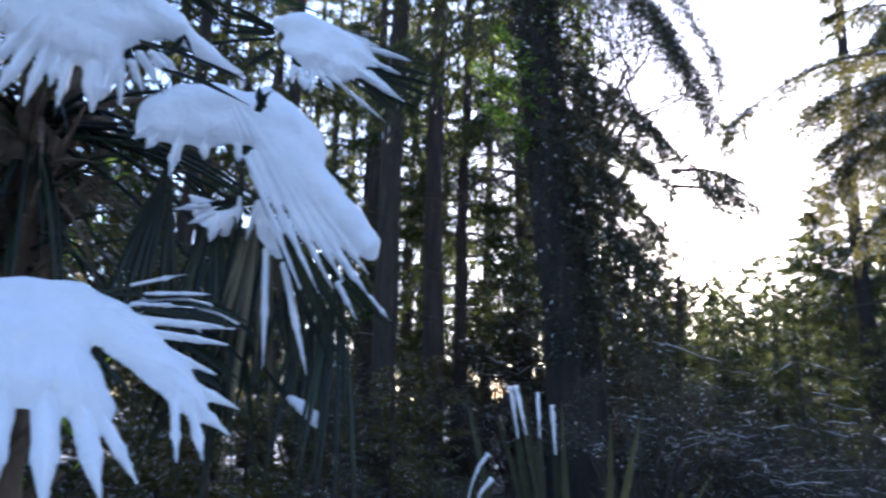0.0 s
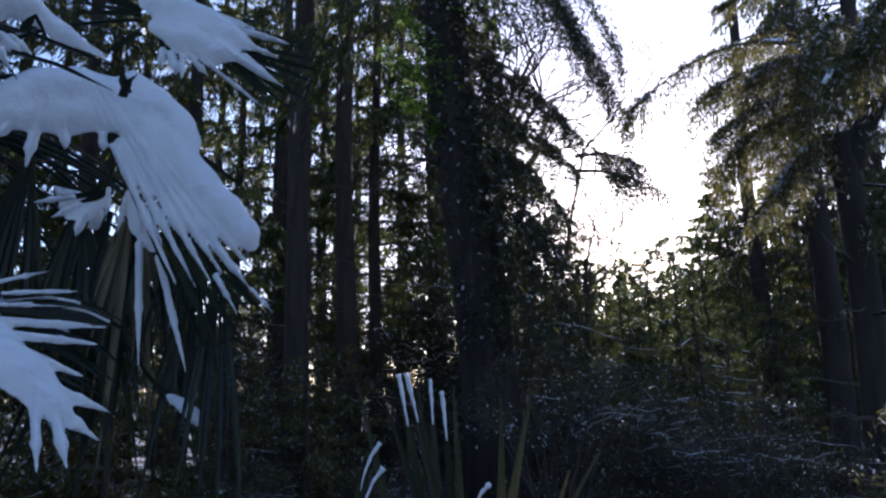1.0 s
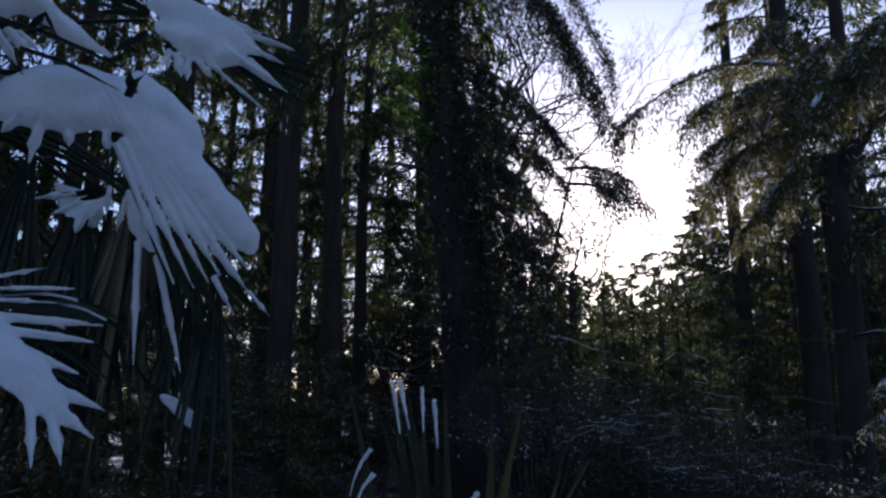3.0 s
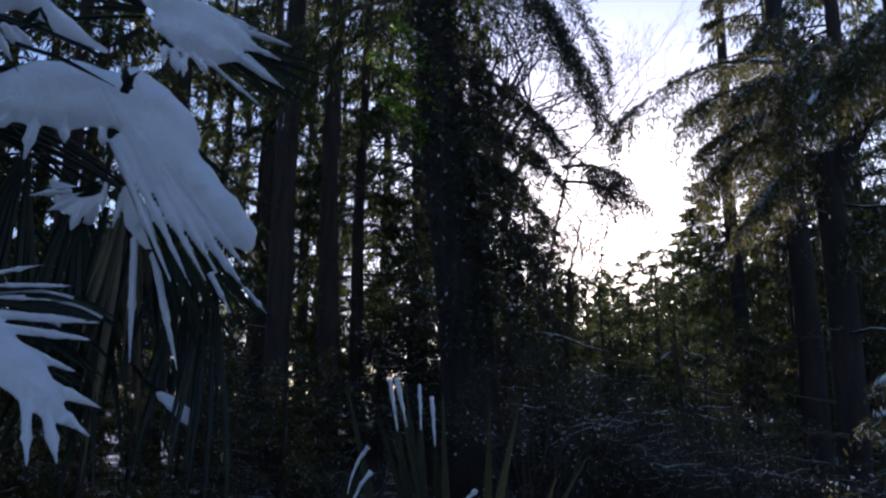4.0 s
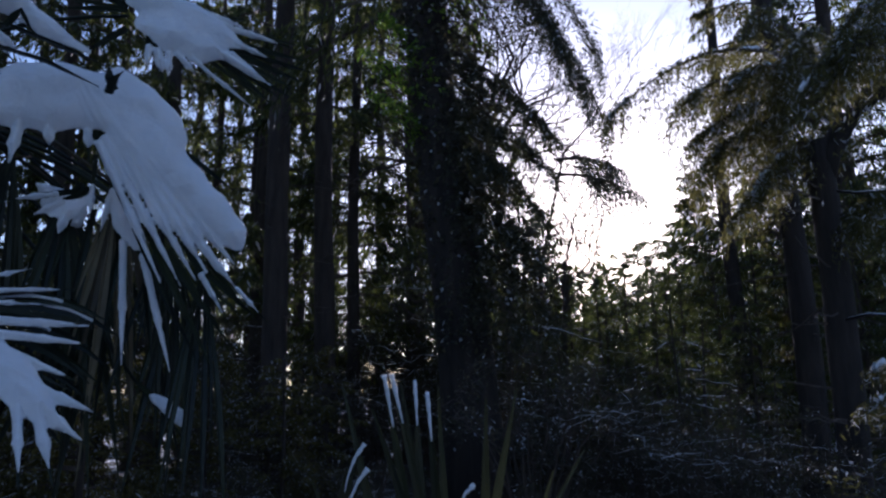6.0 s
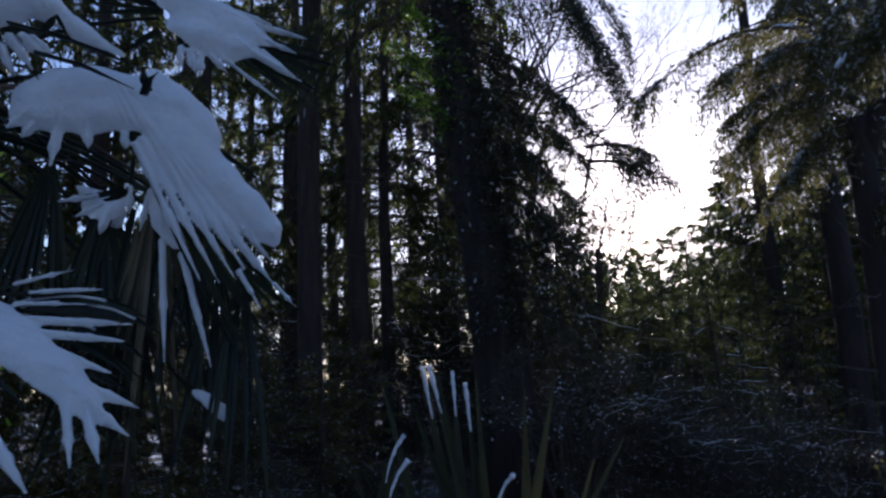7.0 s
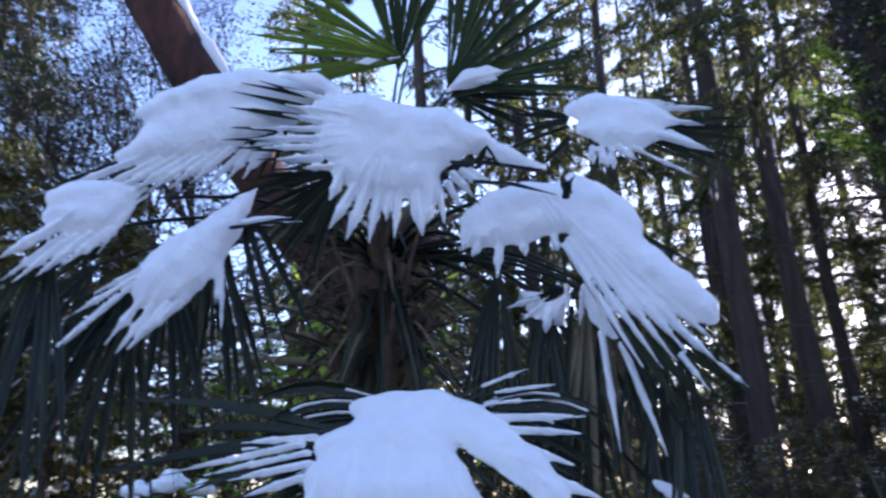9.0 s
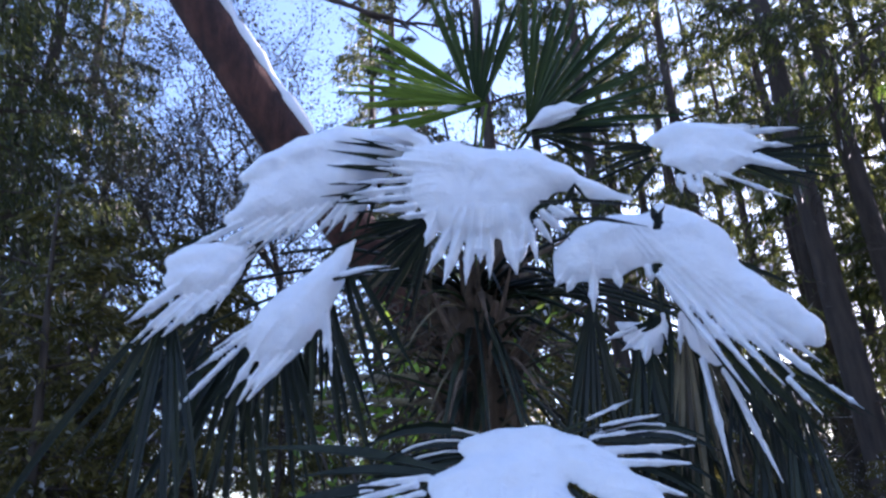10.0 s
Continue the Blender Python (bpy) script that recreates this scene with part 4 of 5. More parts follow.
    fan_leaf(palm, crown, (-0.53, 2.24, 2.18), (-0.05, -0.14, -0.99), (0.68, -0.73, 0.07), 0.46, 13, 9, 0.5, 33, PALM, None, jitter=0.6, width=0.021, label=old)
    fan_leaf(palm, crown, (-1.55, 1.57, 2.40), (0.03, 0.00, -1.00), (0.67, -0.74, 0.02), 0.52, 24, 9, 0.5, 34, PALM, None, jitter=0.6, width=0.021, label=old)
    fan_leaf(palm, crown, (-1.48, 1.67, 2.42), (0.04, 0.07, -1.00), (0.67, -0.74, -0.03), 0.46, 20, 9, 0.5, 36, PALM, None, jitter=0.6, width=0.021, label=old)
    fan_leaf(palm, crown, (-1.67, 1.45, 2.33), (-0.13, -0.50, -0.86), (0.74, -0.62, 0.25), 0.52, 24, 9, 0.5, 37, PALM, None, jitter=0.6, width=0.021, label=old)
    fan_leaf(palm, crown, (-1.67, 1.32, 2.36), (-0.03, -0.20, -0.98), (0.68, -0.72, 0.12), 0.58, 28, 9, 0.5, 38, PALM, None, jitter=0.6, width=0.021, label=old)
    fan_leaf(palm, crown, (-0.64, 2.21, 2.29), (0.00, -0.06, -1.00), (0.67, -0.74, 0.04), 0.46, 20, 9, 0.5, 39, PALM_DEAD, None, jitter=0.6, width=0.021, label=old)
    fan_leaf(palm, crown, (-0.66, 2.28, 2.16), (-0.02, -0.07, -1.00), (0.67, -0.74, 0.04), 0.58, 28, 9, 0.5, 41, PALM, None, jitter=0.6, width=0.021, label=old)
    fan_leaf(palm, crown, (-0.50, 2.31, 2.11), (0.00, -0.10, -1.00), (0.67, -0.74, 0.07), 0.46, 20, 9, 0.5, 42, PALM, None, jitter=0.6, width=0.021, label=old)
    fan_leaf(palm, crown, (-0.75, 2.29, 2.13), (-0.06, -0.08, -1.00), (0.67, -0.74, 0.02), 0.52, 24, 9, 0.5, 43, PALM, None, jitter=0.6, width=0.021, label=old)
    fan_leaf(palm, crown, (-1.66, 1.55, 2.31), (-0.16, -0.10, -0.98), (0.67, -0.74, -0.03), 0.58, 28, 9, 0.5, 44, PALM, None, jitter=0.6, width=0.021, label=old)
    # dry stalks behind the crown
    for end in ((-2.02, 1.86, 2.29), (-1.84, 1.91, 2.31), (-1.99, 1.93, 2.19), (-1.11, 2.47, 2.32), (-1.81, 2.04, 2.27), (-2.08, 1.80, 2.26)):
        u = np.linspace(0, 1, 8)[:, None]
        pts = np.array([-1.32, 2.26, end[2] - 0.06]) + (np.array(end) - np.array([-1.32, 2.26, end[2] - 0.06])) * u + np.array([0, 0, rng.uniform(0.0, 0.06)]) * np.sin(u * np.pi)
        part('stalk', mesh_of('stalk', *tube(pts, np.linspace(0.011, 0.006, 8), 6), STRAW, True), palm, 'pale dry leaf stalk')
    # single leaflets, some of them broken, that lie bare on the snow
    for line in (
        [(-0.80, 1.76, 2.51), (-0.73, 1.76, 2.49), (-0.70, 1.75, 2.52), (-0.69, 1.79, 2.49)],
        [(-0.73, 1.78, 2.50), (-0.65, 1.82, 2.48), (-0.57, 1.87, 2.46)],
        [(-0.75, 1.77, 2.45), (-0.67, 1.81, 2.44), (-0.58, 1.87, 2.41)],
        [(-0.57, 1.90, 2.41), (-0.55, 1.87, 2.43), (-0.53, 1.87, 2.45)],
        [(-0.56, 1.90, 2.42), (-0.56, 1.87, 2.43), (-0.56, 1.86, 2.46)],
        [(-1.30, 1.54, 2.38), (-1.22, 1.58, 2.39), (-1.17, 1.63, 2.39)],
    ):
        u = np.linspace(0, len(line) - 1, 10)
        pts = np.stack([np.interp(u, range(len(line)), np.array(line)[:, k]) for k in range(3)], 1)
        part("leaflet", mesh_of("leaflet", *tube(pts, 0.010 * np.clip((u[-1] - u) / u[-1] * 2.5, 0.15, 1), 6, squash=0.35), PALM), palm, "bare broken leaflet")
        if line[0][0] < -1.0 and line[0][2] < 2.62:
            r = 0.0075 * np.clip((6.5 - np.arange(10)) / 4, 0.1, 1)
            part("snow", mesh_of("snow", *tube(pts[:8] + np.array([0.03, -0.004, 0.006]), r[:8], 8, 0.1, rng), SNOW, True), palm, "thin ridge of snow on a leaflet")


palm_tree()

# ---- leaning red trunk ----
def madrona():
    rng = np.random.default_rng(8)
    ob = thing("leaning_tree", "leaning smooth red-brown tree trunk with bare side limbs", "tree")
    b, up = np.array([-3.0, 2.87, 4.02]), np.array([-3.35, 2.44, 4.96])
    pts = np.array([(-2.53, 4.16, 0.0), (-2.59, 4.0, 2.81), (-2.78, 3.53, 3.25), b, up, up + (up - b) * 1.6, up + (up - b) * 3.2])
    rad = np.array((0.22, 0.18, 0.155, 0.142, 0.138, 0.12, 0.1))
    fine = np.linspace(0, 6, 40)
    line = np.stack([np.interp(fine, range(7), pts[:, k]) for k in range(3)], 1)
    for _ in range(3):
        line[1:-1] = 0.25 * line[:-2] + 0.5 * line[1:-1] + 0.25 * line[2:]
    r = np.interp(fine, range(7), rad)
    part("trunk", mesh_of("trunk", *tube(line, r, 20, 0.012, rng), BARK_RED, True), ob)
    for k in range(5):
        out = []
        grow(rng, line[26 + 2 * k], np.array([0.5 - 0.3 * (k % 3), 0.6, 0.5]), 0.9, 0.035, 3, 0.45, out)
        part("limb", mesh_of("limb", *joined(out), TWIG), ob)
    # snow along the upper side
    side = np.array([0.72, 0.36, 0.5])
    q = np.linspace(0.42, 0.95, 50)
    c = np.stack([np.interp(q * 6, fine, line[:, k]) for k in range(3)], 1)
    rr = np.interp(q * 6, fine, r)
    w = (0.05 + 0.01 * np.sin(np.arange(50) * 0.9) + 0.006 * rng.normal(size=50)) * np.clip((0.97 - q) * 12, 0.2, 1)
    thing("snow_ridge", "strip of snow clinging to the leaning red trunk", "snow", me=mesh_of("snow_ridge", *tube(c + unit(side) * (rr * 0.93)[:, None], w, 10, 0.08, rng), SNOW, True))


madrona()

# ---- trees with known places ----
R = np.random.default_rng(77)


def put(ob, at, turn=0.0, scale=1.0):
    ob.matrix_basis = pose(*at, 0, 0, turn) @ Matrix.Scale(scale, 4)
    return ob


def tassel_bough(rng, root, tip, sag, twigs, per, twig_len, leaf, hang, fill, wide):
    """A drooping bough: side branchlets that run out level and then hang in separate tassels."""
    root, tip = np.asarray(root, float), np.asarray(tip, float)
    span = np.linalg.norm(tip - root)
    d = unit(tip - root)
    across = unit(np.cross(d, (0, 0, 1)))
    u = np.linspace(0, 1, 9)[:, None]
    limb = root + (tip - root) * u + np.array([0, 0, sag]) * (4 * u * (1 - u)) + rng.normal(size=(9, 3)) * 0.02 * span * u * (1 - u)
    t = fill + (1 - fill) * rng.random(twigs)
    base = np.stack([np.interp(t, u[:, 0], limb[:, k]) for k in range(3)], 1)
    side = rng.choice([-1, 1], twigs)[:, None] * rng.uniform(0.15, 1, (twigs, 1))
    out = unit(across * side + d * rng.uniform(0.1, 0.8, (twigs, 1)) + np.array([0, 0, 1]) * rng.uniform(-0.35, 0.15, (twigs, 1)))
    tl = twig_len * rng.uniform(0.35, 1.2, twigs) * (1.15 - 0.7 * t)
    s = np.tile((np.arange(per) + 0.5) / per, twigs)
    rep = np.repeat(np.arange(twigs), per)
    fall = (s**1.7 * tl[rep] * hang)[:, None] * np.array([0, 0, -1.0])
    centre = base[rep] + out[rep] * (s * (1.2 - 0.5 * s) * tl[rep])[:, None] + fall + rng.normal(size=(len(s), 3)) * leaf * 0.35
    along = unit(out[rep] * (1 - s)[:, None] + np.array([0, 0, -1]) * (hang * s)[:, None] + rng.normal(size=(len(s), 3)) * 0.55)
    return limb, leaf_quads(rng, centre, along, leaf * rng.uniform(0.6, 1.4, len(s)), leaf * wide * rng.uniform(0.12, 0.24, len(s)))


def leafy_boughs(ob, rng, specs, leaf, mat, hang, twigs=60, per=6, twig_len=0.7, wide=1.9, snow=0.0, fill=0.12):
    """Single boughs with a known root and tip, as parts of a tree at the origin; snow: how thick it lies on the limb."""
    for root, tip, sag in specs:
        limb, q = tassel_bough(rng, root, tip, sag, twigs, per, twig_len, leaf, hang, fill, wide)
        b = part("bough", mesh_of("bough", *tube(limb, np.linspace(0.03, 0.005, len(limb)), 6), TWIG), ob)
        part("sprays", quads_mesh("sprays", q, mat), b)
        if snow:
            u = np.linspace(0.25, 1, 40)
            c = np.stack([np.interp(u, np.linspace(0, 1, len(limb)), limb[:, k]) for k in range(3)], 1)
            c += np.array([0, 0, 0.012]) + rng.normal(size=(40, 3)) * 0.014
            r = snow * np.clip(np.convolve(rng.normal(size=42), np.ones(3) / 2, "valid") * 0.9 + 0.35, 0.02, 1.2)
            part("snow", mesh_of("snow", *tube(c, r, 6, 0.25, rng), SNOW, True), b, "broken ridge of snow along the bough")


put(conifer("fir_tree", R, 24, 0.25, 9.5, 2.6, 34, 60, 6, 0.2, 0.6, "tall straight fir with grey bark and dead lower twigs", dead=40), (-1.80, 14.17, 0))
put(conifer("fir_tree", R, 25, 0.22, 7.0, 2.4, 40, 60, 6, 0.2, 0.6, "tall slim fir with dark foliage", lean=(-0.012, 0), dead=30), (-0.93, 15.25, 0))
put(conifer("fir_tree", R, 22, 0.17, 4.0, 2.2, 50, 60, 6, 0.2, 0.6, "slim fir with dark foliage"), (-0.48, 18.3, 0))
big = conifer("fir_tree", R, 22, 0.44, 8.0, 3.0, 50, 70, 6, 0.18, 0.8, "large conifer with a thick dark trunk, hung with ivy", lean=(-0.09, 0), bark_mat=BARK_DARK)
# the boughs that hang beside the open sky, their backlit shade painted as darker needles
leafy_boughs(big, R, [((-0.9, 0, 10.2), (1.66, -1.21, 5.76), 0.9), ((-0.9, 0, 9.6), (1.46, -0.94, 6.35), 0.7), ((-0.9, 0, 9.9), (1.11, -1.25, 6.8), 0.6), ((-0.9, 0, 10.6), (1.77, -0.83, 6.86), 0.9)], 0.1, SHADED_NEEDLES, 0.75, 150, 36, 1.7, wide=0.95, fill=0.05)
leafy_boughs(big, R, [((-0.6, 0, 7.2), (1.5, -0.95, 5.04), 0.25), ((-0.55, 0, 6.6), (0.99, -1.02, 4.95), 0.2), ((-0.6, 0, 7.4), (1.01, -0.61, 5.83), 0.2), ((-0.5, 0, 5.9), (0.87, -0.88, 4.33), 0.2), ((-0.45, 0, 5.3), (0.88, -0.88, 3.61), 0.25), ((-0.4, 0, 4.8), (0.49, -0.9, 3.93), 0.2), ((-0.4, 0, 4.4), (0.9, -0.99, 2.9), 0.2), ((-0.35, 0, 3.9), (0.55, -1.12, 2.59), 0.15), ((-0.5, 0, 5.6), (0.34, -1.08, 4.93), 0.15), ((-0.5, 0, 6.2), (0.24, -0.85, 5.59), 0.15)], 0.09, SHADED_NEEDLES, 0.6, 80, 30, 1.0, wide=1.0)
leafy_boughs(big, R, [((1.08, -0.83, 5.01), (2.01, -1.65, 4.44), 0.1), ((1.05, -0.82, 5.23), (1.79, -1.57, 4.81), 0.1)], 0.09, SHADED_NEEDLES, 1.3, 60, 24, 0.55, wide=0.9, fill=0.3)


def ivy(ob, rng, count, top, foot, skew, mat, leaf=0.09):
    """Ivy round a leaning trunk at the origin, wider towards its foot."""
    z = rng.uniform(foot[0], top[0], count)
    f = (top[0] - z) / (top[0] - foot[0])
    rad = (top[1] + (foot[1] - top[1]) * f) * rng.random(count) ** 0.45
    az = rng.random(count) * 2 * np.pi
    c = np.stack([-0.09 * z + rad * np.cos(az) + skew * f, rad * np.sin(az) * 0.8 - 0.2, z], 1) + rng.normal(size=(count, 3)) * 0.06
    along = unit(rng.normal(size=(count, 3)) + np.array([0, -0.3, -0.6]))
    tagged(part("ivy", quads_mesh("ivy", leaf_quads(rng, c, along, leaf * rng.uniform(0.6, 1.3, count), leaf * rng.uniform(0.4, 0.7, count)), mat), ob, "glossy ivy leaves, most dark, some coloured as if sunlit"), kind="stuff")


ivy(big, R, 5000, (8.5, 0.5), (2.5, 1.1), 0.45, LEAVES)
# boughs and ivy in lime: sunlit patches of this tree, put in as colour
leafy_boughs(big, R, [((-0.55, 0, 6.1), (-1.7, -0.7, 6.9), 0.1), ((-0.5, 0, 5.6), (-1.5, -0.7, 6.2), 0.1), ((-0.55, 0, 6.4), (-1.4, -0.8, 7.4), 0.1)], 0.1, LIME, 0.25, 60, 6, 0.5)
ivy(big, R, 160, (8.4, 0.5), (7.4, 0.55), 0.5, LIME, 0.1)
put(big, (1.54, 11.2, 0))
put(conifer("snag_tree", R, 11.7, 0.2, 8.0, 1.6, 0, 0, 0, 0.3, 0.6, "thin broken-topped trunk with a few bare stubs", top=0.5, dead=30, bark_mat=BARK_DARK), (8.1, 16.4, 0))
C = np.random.default_rng(31)
cedar = conifer("cedar_tree", C, 16, 0.2, 7.6, 1.2, 22, 110, 7, 0.09, 0.9, "tall cedar with drooping frosted boughs", FROSTED, BARK_DARK, dead=30, wide=1.9)
leafy_boughs(cedar, C, [((0.08, -0.03, 7.03), (-0.77, -0.47, 6.25), 0.1), ((-0.01, 0.02, 6.49), (-0.88, -0.41, 5.32), 0.2), ((-0.0, 0.01, 5.75), (-0.7, -0.28, 4.77), 0.2), ((0.09, -0.04, 7.59), (0.02, -1.19, 6.11), 0.2), ((0.03, -0.01, 7.32), (0.46, -1.5, 6.13), 0.3), ((0.05, -0.02, 7.9), (-0.84, -0.66, 6.87), 0.2), ((0.05, -0.01, 6.29), (0.26, -1.35, 5.08), 0.2)], 0.1, FROSTED, 1.0, 60, 28, 0.85, wide=1.0)
put(cedar, (6.15, 10.6, 0))
cedar = conifer("cedar_tree", C, 4.6, 0.17, 4.6, 1.7, 0, 0, 0, 0.1, 0.9, "forked cedar with a broken top and drooping frosted boughs", FROSTED, BARK_DARK, dead=26, wide=1.9, top=0.85)
leafy_boughs(cedar, C, [((0.16, -0.1, 5.44), (-2.13, 0.81, 5.11), 0.55), ((0.09, -0.05, 5.19), (-1.38, 0.41, 5.13), 0.35), ((0.08, -0.05, 5.06), (-1.26, 0.36, 4.69), 0.22), ((0.03, -0.01, 4.87), (-1.21, 0.23, 4.38), 0.22), ((0.04, -0.02, 5.34), (-0.94, 0.09, 5.24), 0.25)], 0.085, FROSTED, 1.3, 120, 34, 0.9, wide=0.9, snow=0.02)
leafy_boughs(cedar, C, [((-0.02, 0.02, 4.45), (-1.1, -0.05, 3.63), 0.2), ((-0.01, 0.02, 4.52), (-0.89, -0.16, 3.9), 0.2)], 0.08, FROSTED, 0.9, 80, 28, 0.5, wide=0.95, snow=0.024)
leafy_boughs(cedar, C, [((0.23, -1.4, 4.81), (-0.81, -1.13, 4.69), 0.38), ((0.25, -1.42, 5.09), (-0.62, -1.26, 4.86), 0.3), ((0.38, -1.27, 5.53), (-0.29, -1.0, 5.3), 0.25), ((0.21, -0.13, 5.91), (-0.53, -0.37, 5.23), 0.2), ((0.65, -0.71, 3.81), (-0.02, -0.46, 3.64), 0.1)], 0.085, FROSTED, 1.1, 80, 30, 0.75, wide=0.95, snow=0.02)
fork_line = [(0, 0, 4.1), (0.1, -0.06, 4.44), (0.21, -0.13, 4.64), (0.34, -0.23, 4.91), (0.47, -0.44, 5.02), (0.64, -0.83, 5.1)]
part("fork", mesh_of("fork", *tube(fork_line, (0.15, 0.14, 0.125, 0.11, 0.1, 0.09), 12, 0.03, R), BARK_DARK, True), cedar)
part("stub", mesh_of("stub", *tube([(-0.03, 0.03, 4.22), (-0.06, 0.04, 4.56), (-0.12, 0.06, 4.66)], (0.13, 0.115, 0.07), 12, 0.06, R), BARK_DARK, True), cedar, "broken rounded trunk stub")
for line in [[(0.06, -0.03, 3.82), (0.17, -0.47, 3.55), (0.22, -1.01, 3.3)], [(0.04, -0.02, 4.05), (0.18, -0.36, 3.92), (0.38, -0.75, 3.85)], [(-0.01, 0.01, 2.6), (0.03, -0.49, 2.62), (0.21, -0.87, 2.55)]]:
    limb = part("limb", mesh_of("limb", *tube(line, (0.018, 0.013, 0.006), 6, 0.05, R), BARK_DARK, True), cedar, "bare dead limb")
    top = np.array(line) + np.array([0, 0, 0.012])
    part("snow", mesh_of("snow", *tube(top, (0.003, 0.007, 0.003), 6, 0.1, R), SNOW, True), limb)
put(cedar, (4.9, 7.85, 0))

# bare crowns in front of the bright sky
bare_tree("bare_tree", R, "leafless tree with a fine network of twigs", [(1.9, 14, 0), (1.9, 14, 3), (2.0, 13.9, 6.0), (2.1, 14, 7.2)], 0.13, 1.5, 5, 0.42, starts=12)
bare_tree("bare_tree", R, "leafless tree with a fine network of twigs", [(2.7, 19, 0), (2.9, 19, 4), (3.4, 18.9, 7.6), (4.2, 19, 9.6)], 0.1, 1.7, 5, 0.4, starts=7)
bare_tree("bare_tree", R, "slim leafless tree with fine twigs", [(3.7, 14.6, 0), (3.7, 14.6, 3), (3.75, 14.6, 4.6)], 0.06, 0.95, 5, 0.45, starts=8)
bare_tree("bare_tree", R, "slim leafless tree with fine twigs", [polar(12.5, 17), polar(13, 17, 5), polar(15, 17, 7.6), polar(17.6, 17, 8.4)], 0.035, 1.15, 5, 0.36, starts=10)
bare_tree("leafy_tree", R, "slender evergreen tree with thin twigs and small dark leaves", [polar(10.3, 14), polar(10.3, 14, 3), polar(10.6, 14, 4.6)], 0.07, 1.15, 5, 0.45, 6000, NEEDLES, starts=10)
bare_tree("leafy_tree", R, "slender evergreen tree with thin twigs and small dark leaves", [polar(12.6, 16.5), polar(12.6, 16.5, 3), polar(12.8, 16.5, 4.3)], 0.06, 0.95, 5, 0.45, 5000, NEEDLES, starts=9)
bare_tree("leafy_tree", R, "slender evergreen tree with thin twigs and small dark leaves", [(-8.6, 6.4, 0), (-8.7, 6.4, 2.5), (-8.6, 6.4, 4.4)], 0.09, 1.5, 5, 0.42, 24000, starts=9)

bare_tree("leafy_tree", R, "slender evergreen tree with thin twigs and small dark leaves", [polar(-55, 13), polar(-55, 13, 4), polar(-54.6, 13, 7.0)], 0.1, 2.0, 5, 0.42, 24000, starts=10)
bare_tree("bare_tree", R, "leafless tree with a fine network of twigs", [polar(-48.5, 12), polar(-48.5, 12, 4), polar(-48.8, 12, 6.2)], 0.1, 1.7, 5, 0.42, 16000, starts=9)

# ---- forest ----
forest = [conifer("forest_tree", R, 20 + 2 * k, 0.22, 1.2 + k, 3.0, 64, 38, 5, 0.23, 0.7, "dark evergreen conifer standing in the forest", group="forest") for k in range(4)]
young = [conifer("young_tree", R, 7, 0.07, 0.2, 1.5, 56, 34, 6, 0.12, 0.6, "young evergreen in the undergrowth, olive-gold sunlight put into its needle colour", OLIVE, group="young trees", wide=1.65) for k in range(2)]
fine = [conifer("young_tree", R, 7, 0.07, 0.2, 1.5, 56, 27, 8, 0.12, 0.65, "young dark evergreen in the undergrowth", group="young trees", wide=0.95) for k in range(2)]
put(fine[0], polar(13.0, 26))
put(fine[1], polar(3.4, 22))
# conifer for the added ring out of view that blocks part of the sky
far = conifer("forest_tree", R, 22, 0.24, 2.0, 3.4, 60, 20, 5, 0.4, 0.7, "dark evergreen conifer standing in the forest", group="forest")
for k, (az, dist) in enumerate([(-78, 17), (-62, 24), (-39, 19), (-31, 17)]):
    put(forest[k], polar(az, dist), 40 * k)
for k, (az, dist, h) in enumerate(((-72.5, 9.5, 14), (-67.0, 12.5, 17))):
    put(conifer("forest_tree", R, h, 0.2, 0.8, 2.9, 84, 80, 9, 0.1, 0.95, "dark evergreen conifer with drooping sprays", group="forest", wide=1.7), polar(az, dist), 50 * k)
tiered = conifer("fir_tree", R, 13, 0.16, 3.0, 2.1, 40, 60, 9, 0.1, 0.35, "dark fir with level tiers of boughs", wide=2.0)
put(tiered, polar(-39.2, 14.5))
put(far, polar(150, 15))
for k in range(34):
    az = -85 + 135 * (k * 0.618 % 1)
    dist = R.uniform(18, 40)
    if 8 < az < 29 or -62 < az < -43:
        continue
    copy_thing(forest[k % 4], pose(*polar(az, dist), 0, 0, R.uniform(0, 360)) @ Matrix.Scale(R.uniform(0.85, 1.2), 4))
for k, (az, dist) in enumerate([(-12, 27), (-5.6, 26), (0.5, 27), (3.5, 21), (-19, 24), (-27, 21), (-69, 15), (-75, 12), (31, 22), (34.5, 19), (38, 24), (41, 17), (-8.6, 20), (-15.4, 19), (-22.6, 18), (-10.5, 33), (-3, 31), (-17, 32), (-6.8, 30), (-13.5, 30)]):
    copy_thing(forest[k % 4], pose(*polar(az, dist), 0, 0, 70 * k) @ Matrix.Scale(1.05, 4))
# unseen trees behind and beside the camera, added to hold sky light off the snow
for k in range(22):
    copy_thing(far, pose(*polar(54 + 220 * (k + 0.5) / 22, R.uniform(17, 26)), 0, 0, R.uniform(0, 360)) @ Matrix.Scale(R.uniform(0.8, 1.1), 4))
